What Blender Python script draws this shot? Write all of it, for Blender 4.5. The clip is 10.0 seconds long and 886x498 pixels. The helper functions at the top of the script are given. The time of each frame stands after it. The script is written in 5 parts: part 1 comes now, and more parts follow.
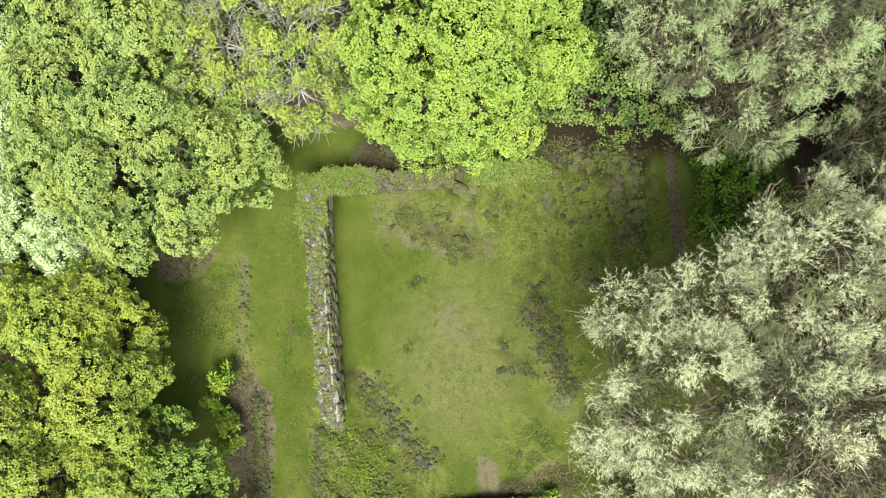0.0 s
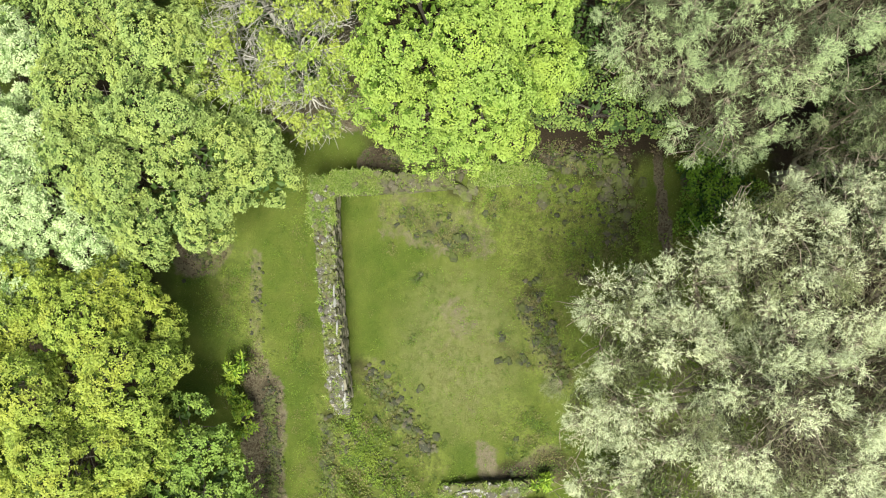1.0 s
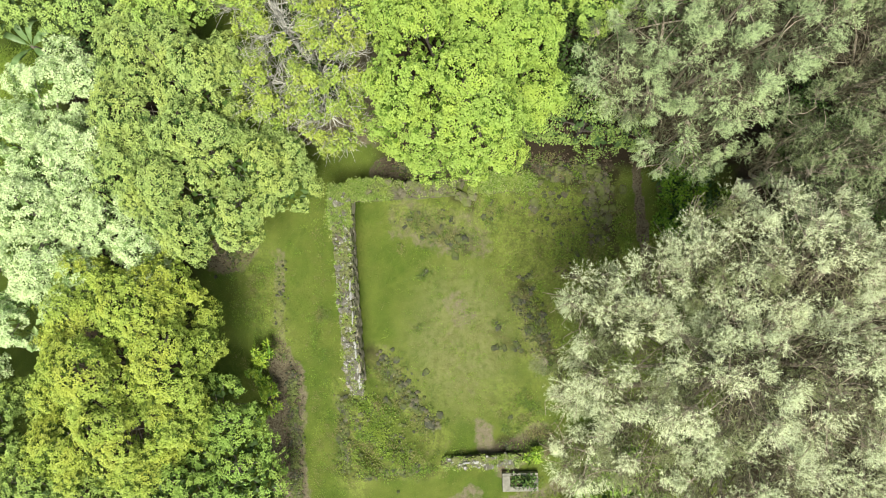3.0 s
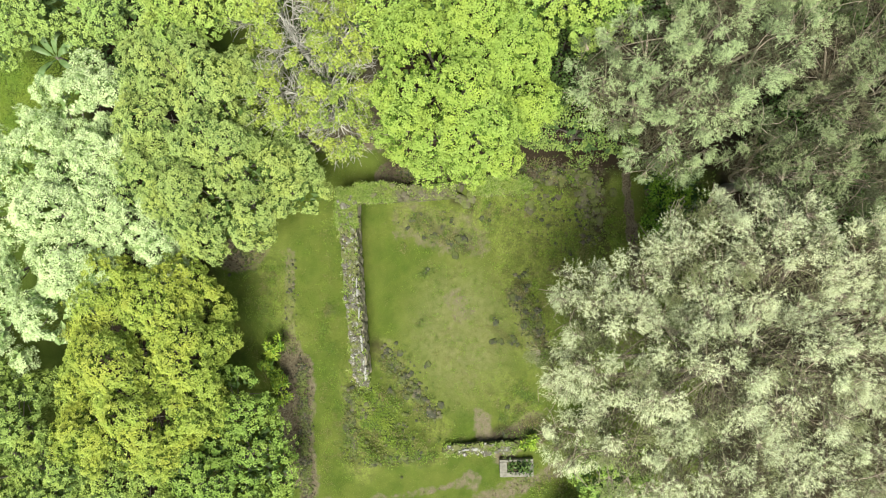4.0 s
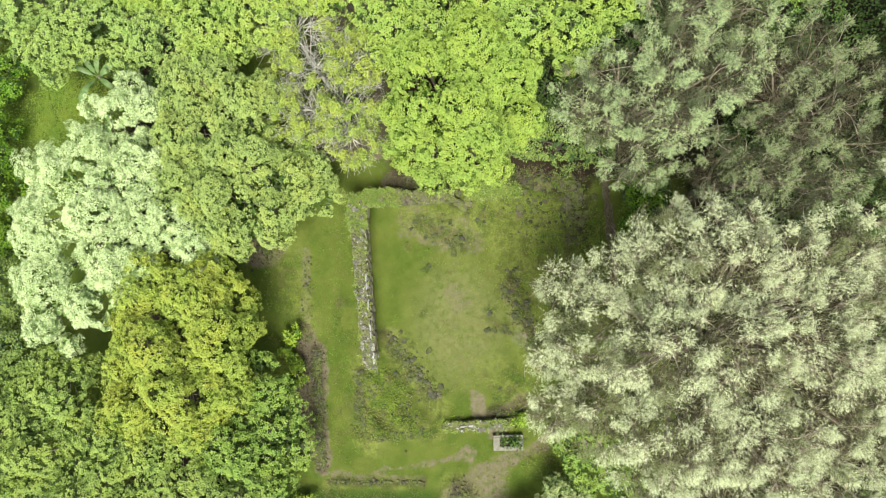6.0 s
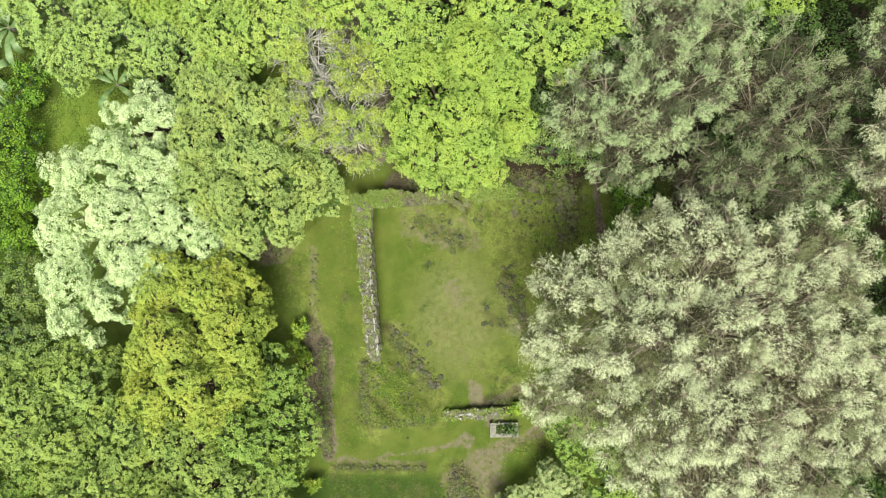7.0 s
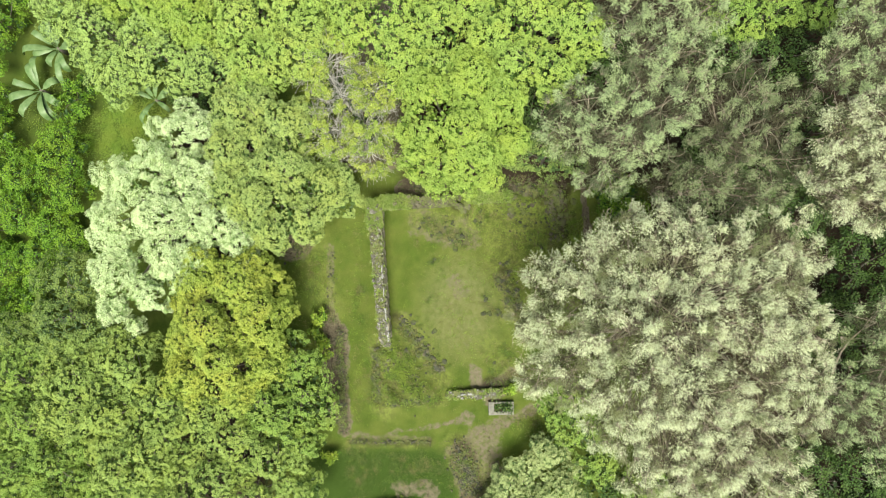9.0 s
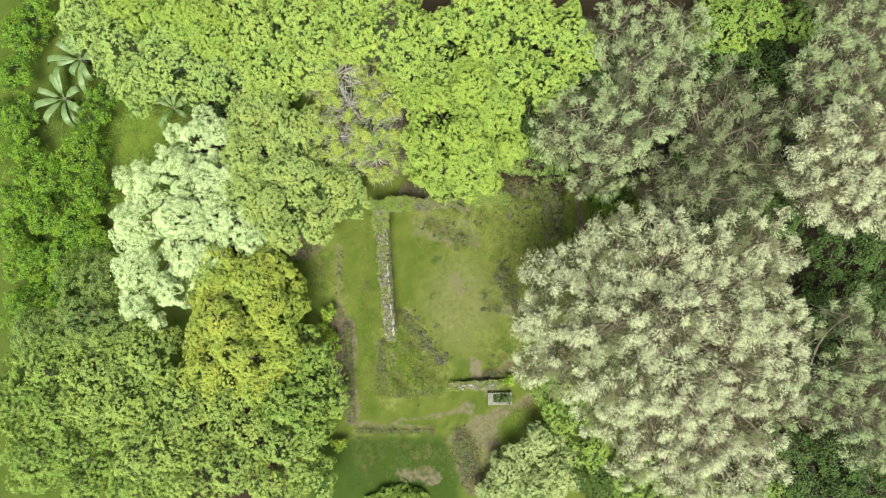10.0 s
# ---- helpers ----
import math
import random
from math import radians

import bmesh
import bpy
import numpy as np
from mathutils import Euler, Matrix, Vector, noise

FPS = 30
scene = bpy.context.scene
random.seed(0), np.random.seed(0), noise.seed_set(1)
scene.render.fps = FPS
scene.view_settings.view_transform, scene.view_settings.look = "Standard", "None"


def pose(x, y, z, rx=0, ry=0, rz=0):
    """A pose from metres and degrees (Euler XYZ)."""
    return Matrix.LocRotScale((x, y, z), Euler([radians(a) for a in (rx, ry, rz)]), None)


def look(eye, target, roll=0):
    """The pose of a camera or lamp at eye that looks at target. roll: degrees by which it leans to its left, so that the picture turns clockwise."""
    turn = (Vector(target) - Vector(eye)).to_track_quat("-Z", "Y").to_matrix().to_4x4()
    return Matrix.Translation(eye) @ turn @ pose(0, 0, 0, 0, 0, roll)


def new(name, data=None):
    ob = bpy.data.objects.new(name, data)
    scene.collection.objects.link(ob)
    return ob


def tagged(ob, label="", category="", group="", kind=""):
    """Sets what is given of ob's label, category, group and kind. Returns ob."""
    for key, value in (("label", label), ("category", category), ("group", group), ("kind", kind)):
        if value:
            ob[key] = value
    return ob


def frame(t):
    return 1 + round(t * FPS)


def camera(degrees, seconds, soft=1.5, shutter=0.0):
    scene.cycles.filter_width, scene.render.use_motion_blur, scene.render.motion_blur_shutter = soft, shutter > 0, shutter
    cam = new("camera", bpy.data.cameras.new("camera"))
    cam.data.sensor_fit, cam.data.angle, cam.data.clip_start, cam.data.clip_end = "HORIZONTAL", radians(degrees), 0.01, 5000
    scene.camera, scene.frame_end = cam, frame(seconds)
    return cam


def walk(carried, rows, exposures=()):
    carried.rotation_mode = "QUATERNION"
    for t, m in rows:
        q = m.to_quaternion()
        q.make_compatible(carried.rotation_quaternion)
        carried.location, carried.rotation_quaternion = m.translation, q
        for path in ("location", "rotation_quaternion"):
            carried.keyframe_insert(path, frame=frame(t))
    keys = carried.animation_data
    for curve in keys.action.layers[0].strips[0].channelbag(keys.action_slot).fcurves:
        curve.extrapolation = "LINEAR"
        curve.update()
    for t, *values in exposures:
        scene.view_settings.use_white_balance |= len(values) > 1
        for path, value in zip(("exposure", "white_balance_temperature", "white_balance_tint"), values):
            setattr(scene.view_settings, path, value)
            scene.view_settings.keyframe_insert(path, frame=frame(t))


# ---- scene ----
cam = camera(66.0, 10.0, 1.1)
# seconds, eye (metres), turns about x, y, z (degrees): a drone that looks down and climbs
PATH = [
    (0, 0.511, 0.242, 21.840, -0.598, 1.311, -0.076),
    (0.5, 0.489, 0.200, 22.519, -0.581, 1.285, -0.076),
    (1, 0.467, 0.178, 23.219, -0.629, 1.222, -0.076),
    (1.5, 0.446, 0.171, 23.939, -0.638, 1.211, -0.076),
    (2, 0.428, 0.174, 24.676, -0.621, 1.220, -0.076),
    (2.5, 0.413, 0.183, 25.430, -0.616, 1.195, -0.076),
    (3.25, 0.397, 0.199, 26.591, -0.643, 1.170, -0.075),
    (4, 0.389, 0.212, 27.789, -0.667, 1.149, -0.075),
    (4.5, 0.387, 0.215, 28.607, -0.637, 1.135, -0.075),
    (5, 0.388, 0.212, 29.443, -0.580, 1.086, -0.075),
    (5.5, 0.389, 0.203, 30.297, -0.631, 1.055, -0.075),
    (6.25, 0.390, 0.179, 31.615, -0.682, 0.964, -0.075),
    (7, 0.385, 0.145, 32.983, -0.717, 0.901, -0.075),
    (7.5, 0.374, 0.119, 33.926, -0.738, 0.944, -0.075),
    (8, 0.355, 0.095, 34.897, -0.725, 0.964, -0.074),
    (8.5, 0.325, 0.075, 35.899, -0.670, 0.958, -0.074),
    (9, 0.281, 0.064, 36.936, -0.693, 0.940, -0.074),
    (9.5, 0.219, 0.065, 38.011, -0.685, 0.895, -0.074),
    (10, 0.137, 0.084, 39.127, -0.741, 0.843, -0.074),
]
walk(cam, [(t, pose(x, y, z, rx, ry, rz)) for t, x, y, z, rx, ry, rz in PATH], ((0.0, 0.80, 6800, 2), (10.0, 0.77, 6800, 2)))

# ---- world and light: a bright overcast sky ----
SUN_UP, SUN_FROM = 70.0, 182.0
sky_world = bpy.data.worlds.new("sky")
sky_world.use_nodes = True
scene.world = sky_world
wn = sky_world.node_tree
sky = wn.nodes.new("ShaderNodeTexSky")
sky.sky_type, sky.sun_disc = "NISHITA", False
sky.sun_elevation, sky.sun_rotation = radians(SUN_UP), radians(SUN_FROM)
sky.air_density, sky.dust_density, sky.ozone_density = 1.0, 4.0, 0.6
wn.links.new(sky.outputs[0], wn.nodes["Background"].inputs[0])
wn.nodes["Background"].inputs[1].default_value = 0.05
sun_data = bpy.data.lights.new("sun", "SUN")
sun_data.energy, sun_data.angle, sun_data.color = 3.85, radians(30), (1.0, 0.97, 0.90)
sun = new("sun", sun_data)
away = Vector((math.sin(radians(SUN_FROM)) * math.cos(radians(SUN_UP)), math.cos(radians(SUN_FROM)) * math.cos(radians(SUN_UP)), math.sin(radians(SUN_UP))))
sun.matrix_world = look(away * 60, (0, 0, 0))


# ---- materials ----
def nodes_of(name):
    m = bpy.data.materials.new(name)
    m.use_nodes = True
    t = m.node_tree
    return m, t, t.nodes["Principled BSDF"]


def add(t, kind, **values):
    n = t.nodes.new(kind)
    for key, value in values.items():
        n.inputs[key.replace("_", " ")].default_value = value
    return n


def ramp(t, source, stops):
    r = t.nodes.new("ShaderNodeValToRGB")
    while len(r.color_ramp.elements) < len(stops):
        r.color_ramp.elements.new(0.5)
    for e, (at, colour) in zip(r.color_ramp.elements, stops):
        e.position, e.color = at, (*colour, 1)
    t.links.new(source, r.inputs[0])
    return r.outputs[0]


def mixed(t, fac, a, b, mode="MIX"):
    n = t.nodes.new("ShaderNodeMix")
    n.data_type, n.blend_type = "RGBA", mode
    for socket, value in ((n.inputs[0], fac), (n.inputs[6], a), (n.inputs[7], b)):
        if hasattr(value, "is_linked"):
            t.links.new(value, socket)
        else:
            socket.default_value = value if isinstance(value, (int, float)) else (*value, 1)
    return n.outputs[2]


def place_of(t):
    return t.nodes.new("ShaderNodeNewGeometry").outputs["Position"]


def noise_of(t, scale, detail=3.0, rough=0.6, source=None):
    n = add(t, "ShaderNodeTexNoise", Scale=scale, Detail=detail, Roughness=rough)
    t.links.new(source if source is not None else place_of(t), n.inputs["Vector"])
    return n.outputs["Fac"]


def bump_of(t, bsdf, height, strength, distance):
    b = add(t, "ShaderNodeBump", Strength=strength, Distance=distance)
    t.links.new(height, b.inputs["Height"])
    t.links.new(b.outputs[0], bsdf.inputs["Normal"])


def leaf_material(name, dark, light, tint, rough=0.5, through_light=0.14):
    """Foliage: each leaf has its own tone, clumps drift towards a tint, some light passes through."""
    m, t, b = nodes_of(name)
    island = t.nodes.new("ShaderNodeNewGeometry").outputs["Random Per Island"]
    c = ramp(t, island, ((0.0, dark), (0.55, [(p + q) / 2 for p, q in zip(dark, light)]), (1.0, light)))
    drift = ramp(t, noise_of(t, 0.9, 2.0), ((0.42, (0, 0, 0)), (0.66, (1, 1, 1))))
    c = mixed(t, drift, c, mixed(t, 0.6, c, tint))
    t.links.new(c, b.inputs["Base Color"])
    b.inputs["Roughness"].default_value = rough
    b.inputs["Specular IOR Level"].default_value = 0.35
    glow = t.nodes.new("ShaderNodeBsdfTranslucent")
    t.links.new(c, glow.inputs[0])
    blend = add(t, "ShaderNodeMixShader", Fac=through_light)
    t.links.new(b.outputs[0], blend.inputs[1])
    t.links.new(glow.outputs[0], blend.inputs[2])
    t.links.new(blend.outputs[0], t.nodes["Material Output"].inputs[0])
    return m


def bark_material(name, dark, light):
    m, t, b = nodes_of(name)
    n = noise_of(t, 14, 5)
    t.links.new(ramp(t, n, ((0.3, dark), (0.7, light))), b.inputs["Base Color"])
    b.inputs["Roughness"].default_value = 0.9
    bump_of(t, b, n, 0.6, 0.02)
    return m


def stone_material(name, dark, light, lichen, moss, lichen_at=0.56, moss_at=0.5):
    """Weathered basalt: tone per stone, pale lichen spots, moss."""
    m, t, b = nodes_of(name)
    own = t.nodes.new("ShaderNodeObjectInfo").outputs["Random"]
    c = ramp(t, own, ((0.0, dark), (1.0, light)))
    c = mixed(t, 0.5, c, ramp(t, noise_of(t, 22, 5), ((0.3, dark), (0.75, light))))
    spots = ramp(t, noise_of(t, 9, 4, 0.7), ((lichen_at, (0, 0, 0)), (lichen_at + 0.06, (1, 1, 1))))
    c = mixed(t, spots, c, lichen)
    green = ramp(t, noise_of(t, 2.3, 4, 0.65), ((moss_at, (0, 0, 0)), (moss_at + 0.12, (0.85, 0.85, 0.85))))
    c = mixed(t, green, c, moss)
    t.links.new(c, b.inputs["Base Color"])
    b.inputs["Roughness"].default_value = 0.92
    bump_of(t, b, noise_of(t, 40, 6), 0.5, 0.02)
    return m


# dark, light, tint of young leaves; the same of older inner ones, darkened to paint the gaps' shade; bump: spacing of
# twig ends, tuft: radius of a rosette, gap: between rosettes,
# cell, amp: width and height of the crown's small swellings, open: how far they close; feathery kinds: sprays to a
# brush, needles to a spray, reach: its length, lean: with the wind
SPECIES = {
    "lime": dict(young=((0.26, 0.387, 0.073), (0.347, 0.474, 0.109), (0.389, 0.491, 0.086)), old_shade=((0.066, 0.132, 0.013), (0.119, 0.207, 0.025), (0.105, 0.18, 0.018)), bump=0.352, tuft=0.06, leaf=0.08, wide=0.6, count=8, split=5, gap=0.115, cell=0.27, amp=0.085, open=0.74),
    "limegreen": dict(young=((0.265, 0.399, 0.084), (0.352, 0.484, 0.121), (0.405, 0.501, 0.092)), old_shade=((0.041, 0.093, 0.014), (0.078, 0.141, 0.025), (0.071, 0.131, 0.019)), bump=0.336, tuft=0.06, leaf=0.085, wide=0.6, count=8, split=6, gap=0.125, cell=0.3, amp=0.1, open=0.66),
    "mid": dict(young=((0.275, 0.382, 0.11), (0.376, 0.476, 0.16), (0.435, 0.501, 0.124)), old_shade=((0.045, 0.095, 0.017), (0.084, 0.149, 0.038), (0.09, 0.143, 0.025)), bump=0.32, tuft=0.06, leaf=0.075, wide=0.6, count=8, split=6, gap=0.108, cell=0.28, amp=0.09, open=0.74),
    "midfar": dict(young=((0.257, 0.374, 0.089), (0.351, 0.466, 0.13), (0.406, 0.49, 0.1)), old_shade=((0.047, 0.093, 0.016), (0.086, 0.146, 0.034), (0.093, 0.141, 0.022)), bump=0.336, tuft=0.06, leaf=0.085, wide=0.6, count=8, split=6, gap=0.135, cell=0.34, amp=0.12, open=0.66),
    "olive": dict(young=((0.28, 0.382, 0.061), (0.393, 0.486, 0.103), (0.467, 0.492, 0.084)), old_shade=((0.05, 0.096, 0.01), (0.098, 0.156, 0.017), (0.098, 0.148, 0.017)), bump=0.304, tuft=0.06, leaf=0.08, wide=0.58, count=8, split=5, gap=0.112, cell=0.27, amp=0.1, open=0.74),
    "olivegreen": dict(young=((0.269, 0.403, 0.085), (0.363, 0.494, 0.124), (0.442, 0.512, 0.122)), old_shade=((0.047, 0.093, 0.015), (0.077, 0.133, 0.027), (0.077, 0.126, 0.027)), bump=0.336, tuft=0.06, leaf=0.085, wide=0.6, count=8, split=6, gap=0.125, cell=0.3, amp=0.1, open=0.66),
    "fresh": dict(young=((0.199, 0.329, 0.061), (0.277, 0.41, 0.093), (0.333, 0.424, 0.081)), old_shade=((0.031, 0.068, 0.011), (0.065, 0.111, 0.022), (0.058, 0.105, 0.02)), bump=0.336, tuft=0.07, leaf=0.095, wide=0.6, count=8, split=6, gap=0.16, cell=0.34, amp=0.12, open=0.66),
    "dull": dict(young=((0.146, 0.232, 0.052), (0.249, 0.344, 0.095), (0.267, 0.344, 0.086)), old_shade=((0.05, 0.1, 0.03), (0.09, 0.15, 0.05), (0.09, 0.15, 0.05)), bump=0.42, tuft=0.12, leaf=0.09, wide=0.7, count=6, gap=0.16, cell=0.34, amp=0.1, open=0.66),
    "palegreen": dict(young=((0.281, 0.421, 0.111), (0.372, 0.498, 0.158), (0.407, 0.524, 0.14)), old_shade=((0.049, 0.094, 0.029), (0.089, 0.146, 0.047), (0.089, 0.141, 0.037)), bump=0.336, tuft=0.06, leaf=0.08, wide=0.6, count=8, split=6, gap=0.13, cell=0.3, amp=0.1, open=0.66),
    "greygreen": dict(young=((0.33, 0.42, 0.165), (0.448, 0.524, 0.24), (0.505, 0.563, 0.253)), old_shade=((0.09, 0.163, 0.052), (0.163, 0.253, 0.09), (0.163, 0.246, 0.075)), bump=0.288, tuft=0.06, leaf=0.075, wide=0.6, count=8, split=5, gap=0.115, cell=0.3, amp=0.09, open=0.66),
    "silver": dict(young=((0.464, 0.598, 0.274), (0.676, 0.792, 0.472), (0.658, 0.776, 0.426)), old_shade=((0.172, 0.285, 0.082), (0.321, 0.439, 0.181), (0.321, 0.416, 0.154)), bump=0.48, tuft=0.07, leaf=0.105, wide=0.36, count=9, split=5, gap=0.13, cell=0.5, amp=0.14, open=0.74),
    "sparse": dict(young=((0.216, 0.323, 0.049), (0.384, 0.477, 0.105), (0.4, 0.444, 0.089)), old_shade=((0.126, 0.188, 0.045), (0.216, 0.277, 0.09), (0.216, 0.248, 0.072)), bump=0.45, tuft=0.13, leaf=0.075, wide=0.75, tufts=18, count=13),
    "bush": dict(young=((0.097, 0.221, 0.016), (0.211, 0.377, 0.037), (0.238, 0.368, 0.032)), old_shade=((0.022, 0.067, 0.012), (0.053, 0.112, 0.022), (0.045, 0.097, 0.019)), bump=0.42, tuft=0.13, leaf=0.12, wide=0.6, count=6, gap=0.18, cell=0.42, amp=0.17, split=4, open=0.66),
    "understory": dict(young=((0.042, 0.09, 0.018), (0.09, 0.162, 0.036), (0.102, 0.156, 0.036)), old_shade=((0.015, 0.035, 0.007), (0.03, 0.055, 0.015), (0.025, 0.05, 0.013)), bump=0.5, tuft=0.15, leaf=0.14, wide=0.6, count=6, gap=0.22, cell=0.5, amp=0.14, open=0.66),
    "sapling": dict(young=((0.203, 0.339, 0.031), (0.382, 0.521, 0.073), (0.458, 0.521, 0.073)), old_shade=((0.096, 0.192, 0.024), (0.156, 0.264, 0.036), (0.144, 0.24, 0.036)), bump=0.2, tuft=0.12, leaf=0.17, wide=0.38, tufts=4, count=9),
    "creamfeather": dict(young=((0.554, 0.623, 0.375), (0.687, 0.742, 0.498), (0.687, 0.72, 0.476)), old_shade=((0.176, 0.21, 0.092), (0.278, 0.315, 0.15), (0.268, 0.274, 0.137)), bump=0.62, leaf=0.08, wide=0.13, sprays=64, needles=14, reach=0.54, lean=1.1, dense=4.3, fill=1800),
    "greyfeather": dict(young=((0.355, 0.457, 0.229), (0.463, 0.57, 0.3), (0.474, 0.559, 0.28)), old_shade=((0.099, 0.131, 0.061), (0.167, 0.21, 0.103), (0.167, 0.189, 0.094)), bump=0.58, leaf=0.09, wide=0.125, sprays=46, needles=13, reach=0.45, lean=0.8, dense=4.0, fill=1400),
    "darkfeather": dict(young=((0.225, 0.292, 0.138), (0.333, 0.403, 0.207), (0.333, 0.373, 0.187)), old_shade=((0.062, 0.08, 0.037), (0.106, 0.128, 0.062), (0.115, 0.12, 0.062)), bump=0.6, leaf=0.09, wide=0.125, sprays=44, needles=12, reach=0.44, lean=0.6, dense=3.4, fill=1400),
}
for kind, s in SPECIES.items():
    bright = [[min(0.8, c * 1.1) for c in tone] for tone in s["young"]]
    s["leaves"] = [leaf_material(kind + "_young_leaf", *s["young"]), leaf_material(kind + "_old_shade_leaf", *s["old_shade"]), leaf_material(kind + "_shoot_leaf", *bright)]
BARK = bark_material("bark", (0.10, 0.085, 0.07), (0.24, 0.21, 0.18))
PALE_BARK = bark_material("pale_bark", (0.40, 0.38, 0.34), (0.66, 0.64, 0.60))
FEATHER_BARK = bark_material("brown_bark", (0.22, 0.17, 0.13), (0.5, 0.43, 0.35))
WALL_STONE = stone_material("lichened_basalt", (0.06, 0.054, 0.042), (0.165, 0.155, 0.13), (0.4, 0.4, 0.375), (0.12, 0.135, 0.035), 0.55, 0.46)
FACE_STONE = stone_material("mossy_basalt", (0.20, 0.18, 0.13), (0.40, 0.37, 0.29), (0.34, 0.34, 0.31), (0.10, 0.12, 0.03), 0.64, 0.5)
DARK_STONE = stone_material("dark_basalt", (0.026, 0.029, 0.018), (0.072, 0.076, 0.05), (0.17, 0.18, 0.13), (0.085, 0.105, 0.025), 0.62, 0.43)
RUBBLE_STONE = stone_material("mossy_rubble", (0.06, 0.056, 0.034), (0.165, 0.15, 0.1), (0.28, 0.27, 0.21), (0.12, 0.15, 0.035), 0.63, 0.43)
GREEN_BLADE = leaf_material("grass_blade", (0.065, 0.125, 0.014), (0.17, 0.265, 0.036), (0.22, 0.25, 0.05), 0.6, 0.3)
PALE_BLADE = leaf_material("pale_blade", (0.3, 0.38, 0.12), (0.47, 0.53, 0.22), (0.45, 0.47, 0.18), 0.6, 0.3)
DRY_BLADE = leaf_material("dry_blade", (0.15, 0.175, 0.055), (0.27, 0.28, 0.115), (0.29, 0.265, 0.125), 0.6, 0.3)
WEED_LEAF = leaf_material("weed_leaf", (0.12, 0.21, 0.025), (0.25, 0.36, 0.06), (0.28, 0.34, 0.06), 0.5, 0.3)
DARK_WEED = leaf_material("dark_weed_leaf", (0.07, 0.12, 0.025), (0.16, 0.24, 0.05), (0.15, 0.19, 0.05), 0.5, 0.3)
BRIGHT_WEED = leaf_material("bright_weed_leaf", (0.15, 0.26, 0.028), (0.28, 0.41, 0.065), (0.31, 0.39, 0.06), 0.5, 0.3)
OLIVE_WEED = leaf_material("olive_weed_leaf", (0.14, 0.15, 0.045), (0.27, 0.27, 0.10), (0.22, 0.19, 0.09), 0.6, 0.2)
# dark inner needles that paint the shade between feathery brushes
SHADE_NEEDLE = leaf_material("shade_needle", (0.05, 0.05, 0.028), (0.125, 0.118, 0.068), (0.12, 0.095, 0.062), 0.7, 0.06)
LITTER = leaf_material("leaf_litter", (0.06, 0.045, 0.03), (0.17, 0.13, 0.09), (0.11, 0.09, 0.05), 0.8, 0.1)


# ---- builders ----
def mesh_of(name, verts, tris, materials, slots=None, smooth=False):
    me = bpy.data.meshes.new(name)
    verts, tris = np.asarray(verts, np.float32), np.asarray(tris, np.int32)
    me.vertices.add(len(verts))
    me.vertices.foreach_set("co", verts.ravel())
    me.loops.add(tris.size)
    me.loops.foreach_set("vertex_index", tris.ravel())
    me.polygons.add(len(tris))
    me.polygons.foreach_set("loop_start", np.arange(0, tris.size, 3, dtype=np.int32))
    for m in materials:
        me.materials.append(m)
    if slots is not None:
        me.polygons.foreach_set("material_index", np.asarray(slots, np.int32))
    me.polygons.foreach_set("use_smooth", np.full(len(tris), smooth))
    me.update(calc_edges=True)
    return me


def under(name, data, parent, label=""):
    ob = new(name, data)
    ob.parent = parent
    return tagged(ob, label)


def unit(v):
    return v / np.maximum(np.linalg.norm(v, axis=-1, keepdims=True), 1e-9)


def leaves_of(at, along, facing, long, wide, fold=0.18):
    """Pointed leaves, two triangles each, folded along the midrib."""
    n = len(at)
    side = unit(np.cross(along, facing))
    up = np.cross(side, along)
    long, wide = long[:, None], wide[:, None]
    mid = at + along * long * 0.45 + up * wide * fold
    v = np.empty((n, 4, 3))
    v[:, 0], v[:, 1] = at, at + along * long - up * long * 0.08
    v[:, 2], v[:, 3] = mid - side * wide / 2, mid + side * wide / 2
    i = np.arange(n)[:, None] * 4
    tris = np.concatenate([i + (0, 3, 1), i + (0, 1, 2)], 1).reshape(-1, 3)
    return v.reshape(-1, 3), tris


def blades_of(at, along, facing, long, wide):
    """Narrow needles or grass blades, one triangle each."""
    n = len(at)
    side = unit(np.cross(along, facing)) * wide[:, None] / 2
    v = np.empty((n, 3, 3))
    v[:, 0], v[:, 1], v[:, 2] = at - side, at + side, at + along * long[:, None]
    return v.reshape(-1, 3), np.arange(n * 3).reshape(-1, 3)


def tube(points, radii, sides=6):
    points, radii = np.asarray(points, float), np.asarray(radii, float)
    n = len(points)
    way = unit(np.gradient(points, axis=0))
    ref = np.where(np.abs(way[:, 2:3]) > 0.9, (1.0, 0, 0), (0, 0, 1.0))
    a = unit(np.cross(way, ref))
    b = np.cross(way, a)
    ang = np.arange(sides) * 2 * np.pi / sides
    ring = a[:, None] * np.cos(ang)[None, :, None] + b[:, None] * np.sin(ang)[None, :, None]
    v = (points[:, None] + ring * radii[:, None, None]).reshape(-1, 3)
    tris = []
    for k in range(n - 1):
        for s in range(sides):
            p, q = k * sides + s, k * sides + (s + 1) % sides
            tris += [(p, q, q + sides), (p, q + sides, p + sides)]
    v = np.vstack([v, points[:1], points[-1:]])
    for s in range(sides):
        tris.append(((s + 1) % sides, s, n * sides))
        tris.append(((n - 1) * sides + s, (n - 1) * sides + (s + 1) % sides, n * sides + 1))
    return v, np.array(tris)


def joined(pieces):
    vs, ts, base = [], [], 0
    for v, t in pieces:
        vs.append(v)
        ts.append(np.asarray(t) + base)
        base += len(v)
    return np.vstack(vs), np.vstack(ts)


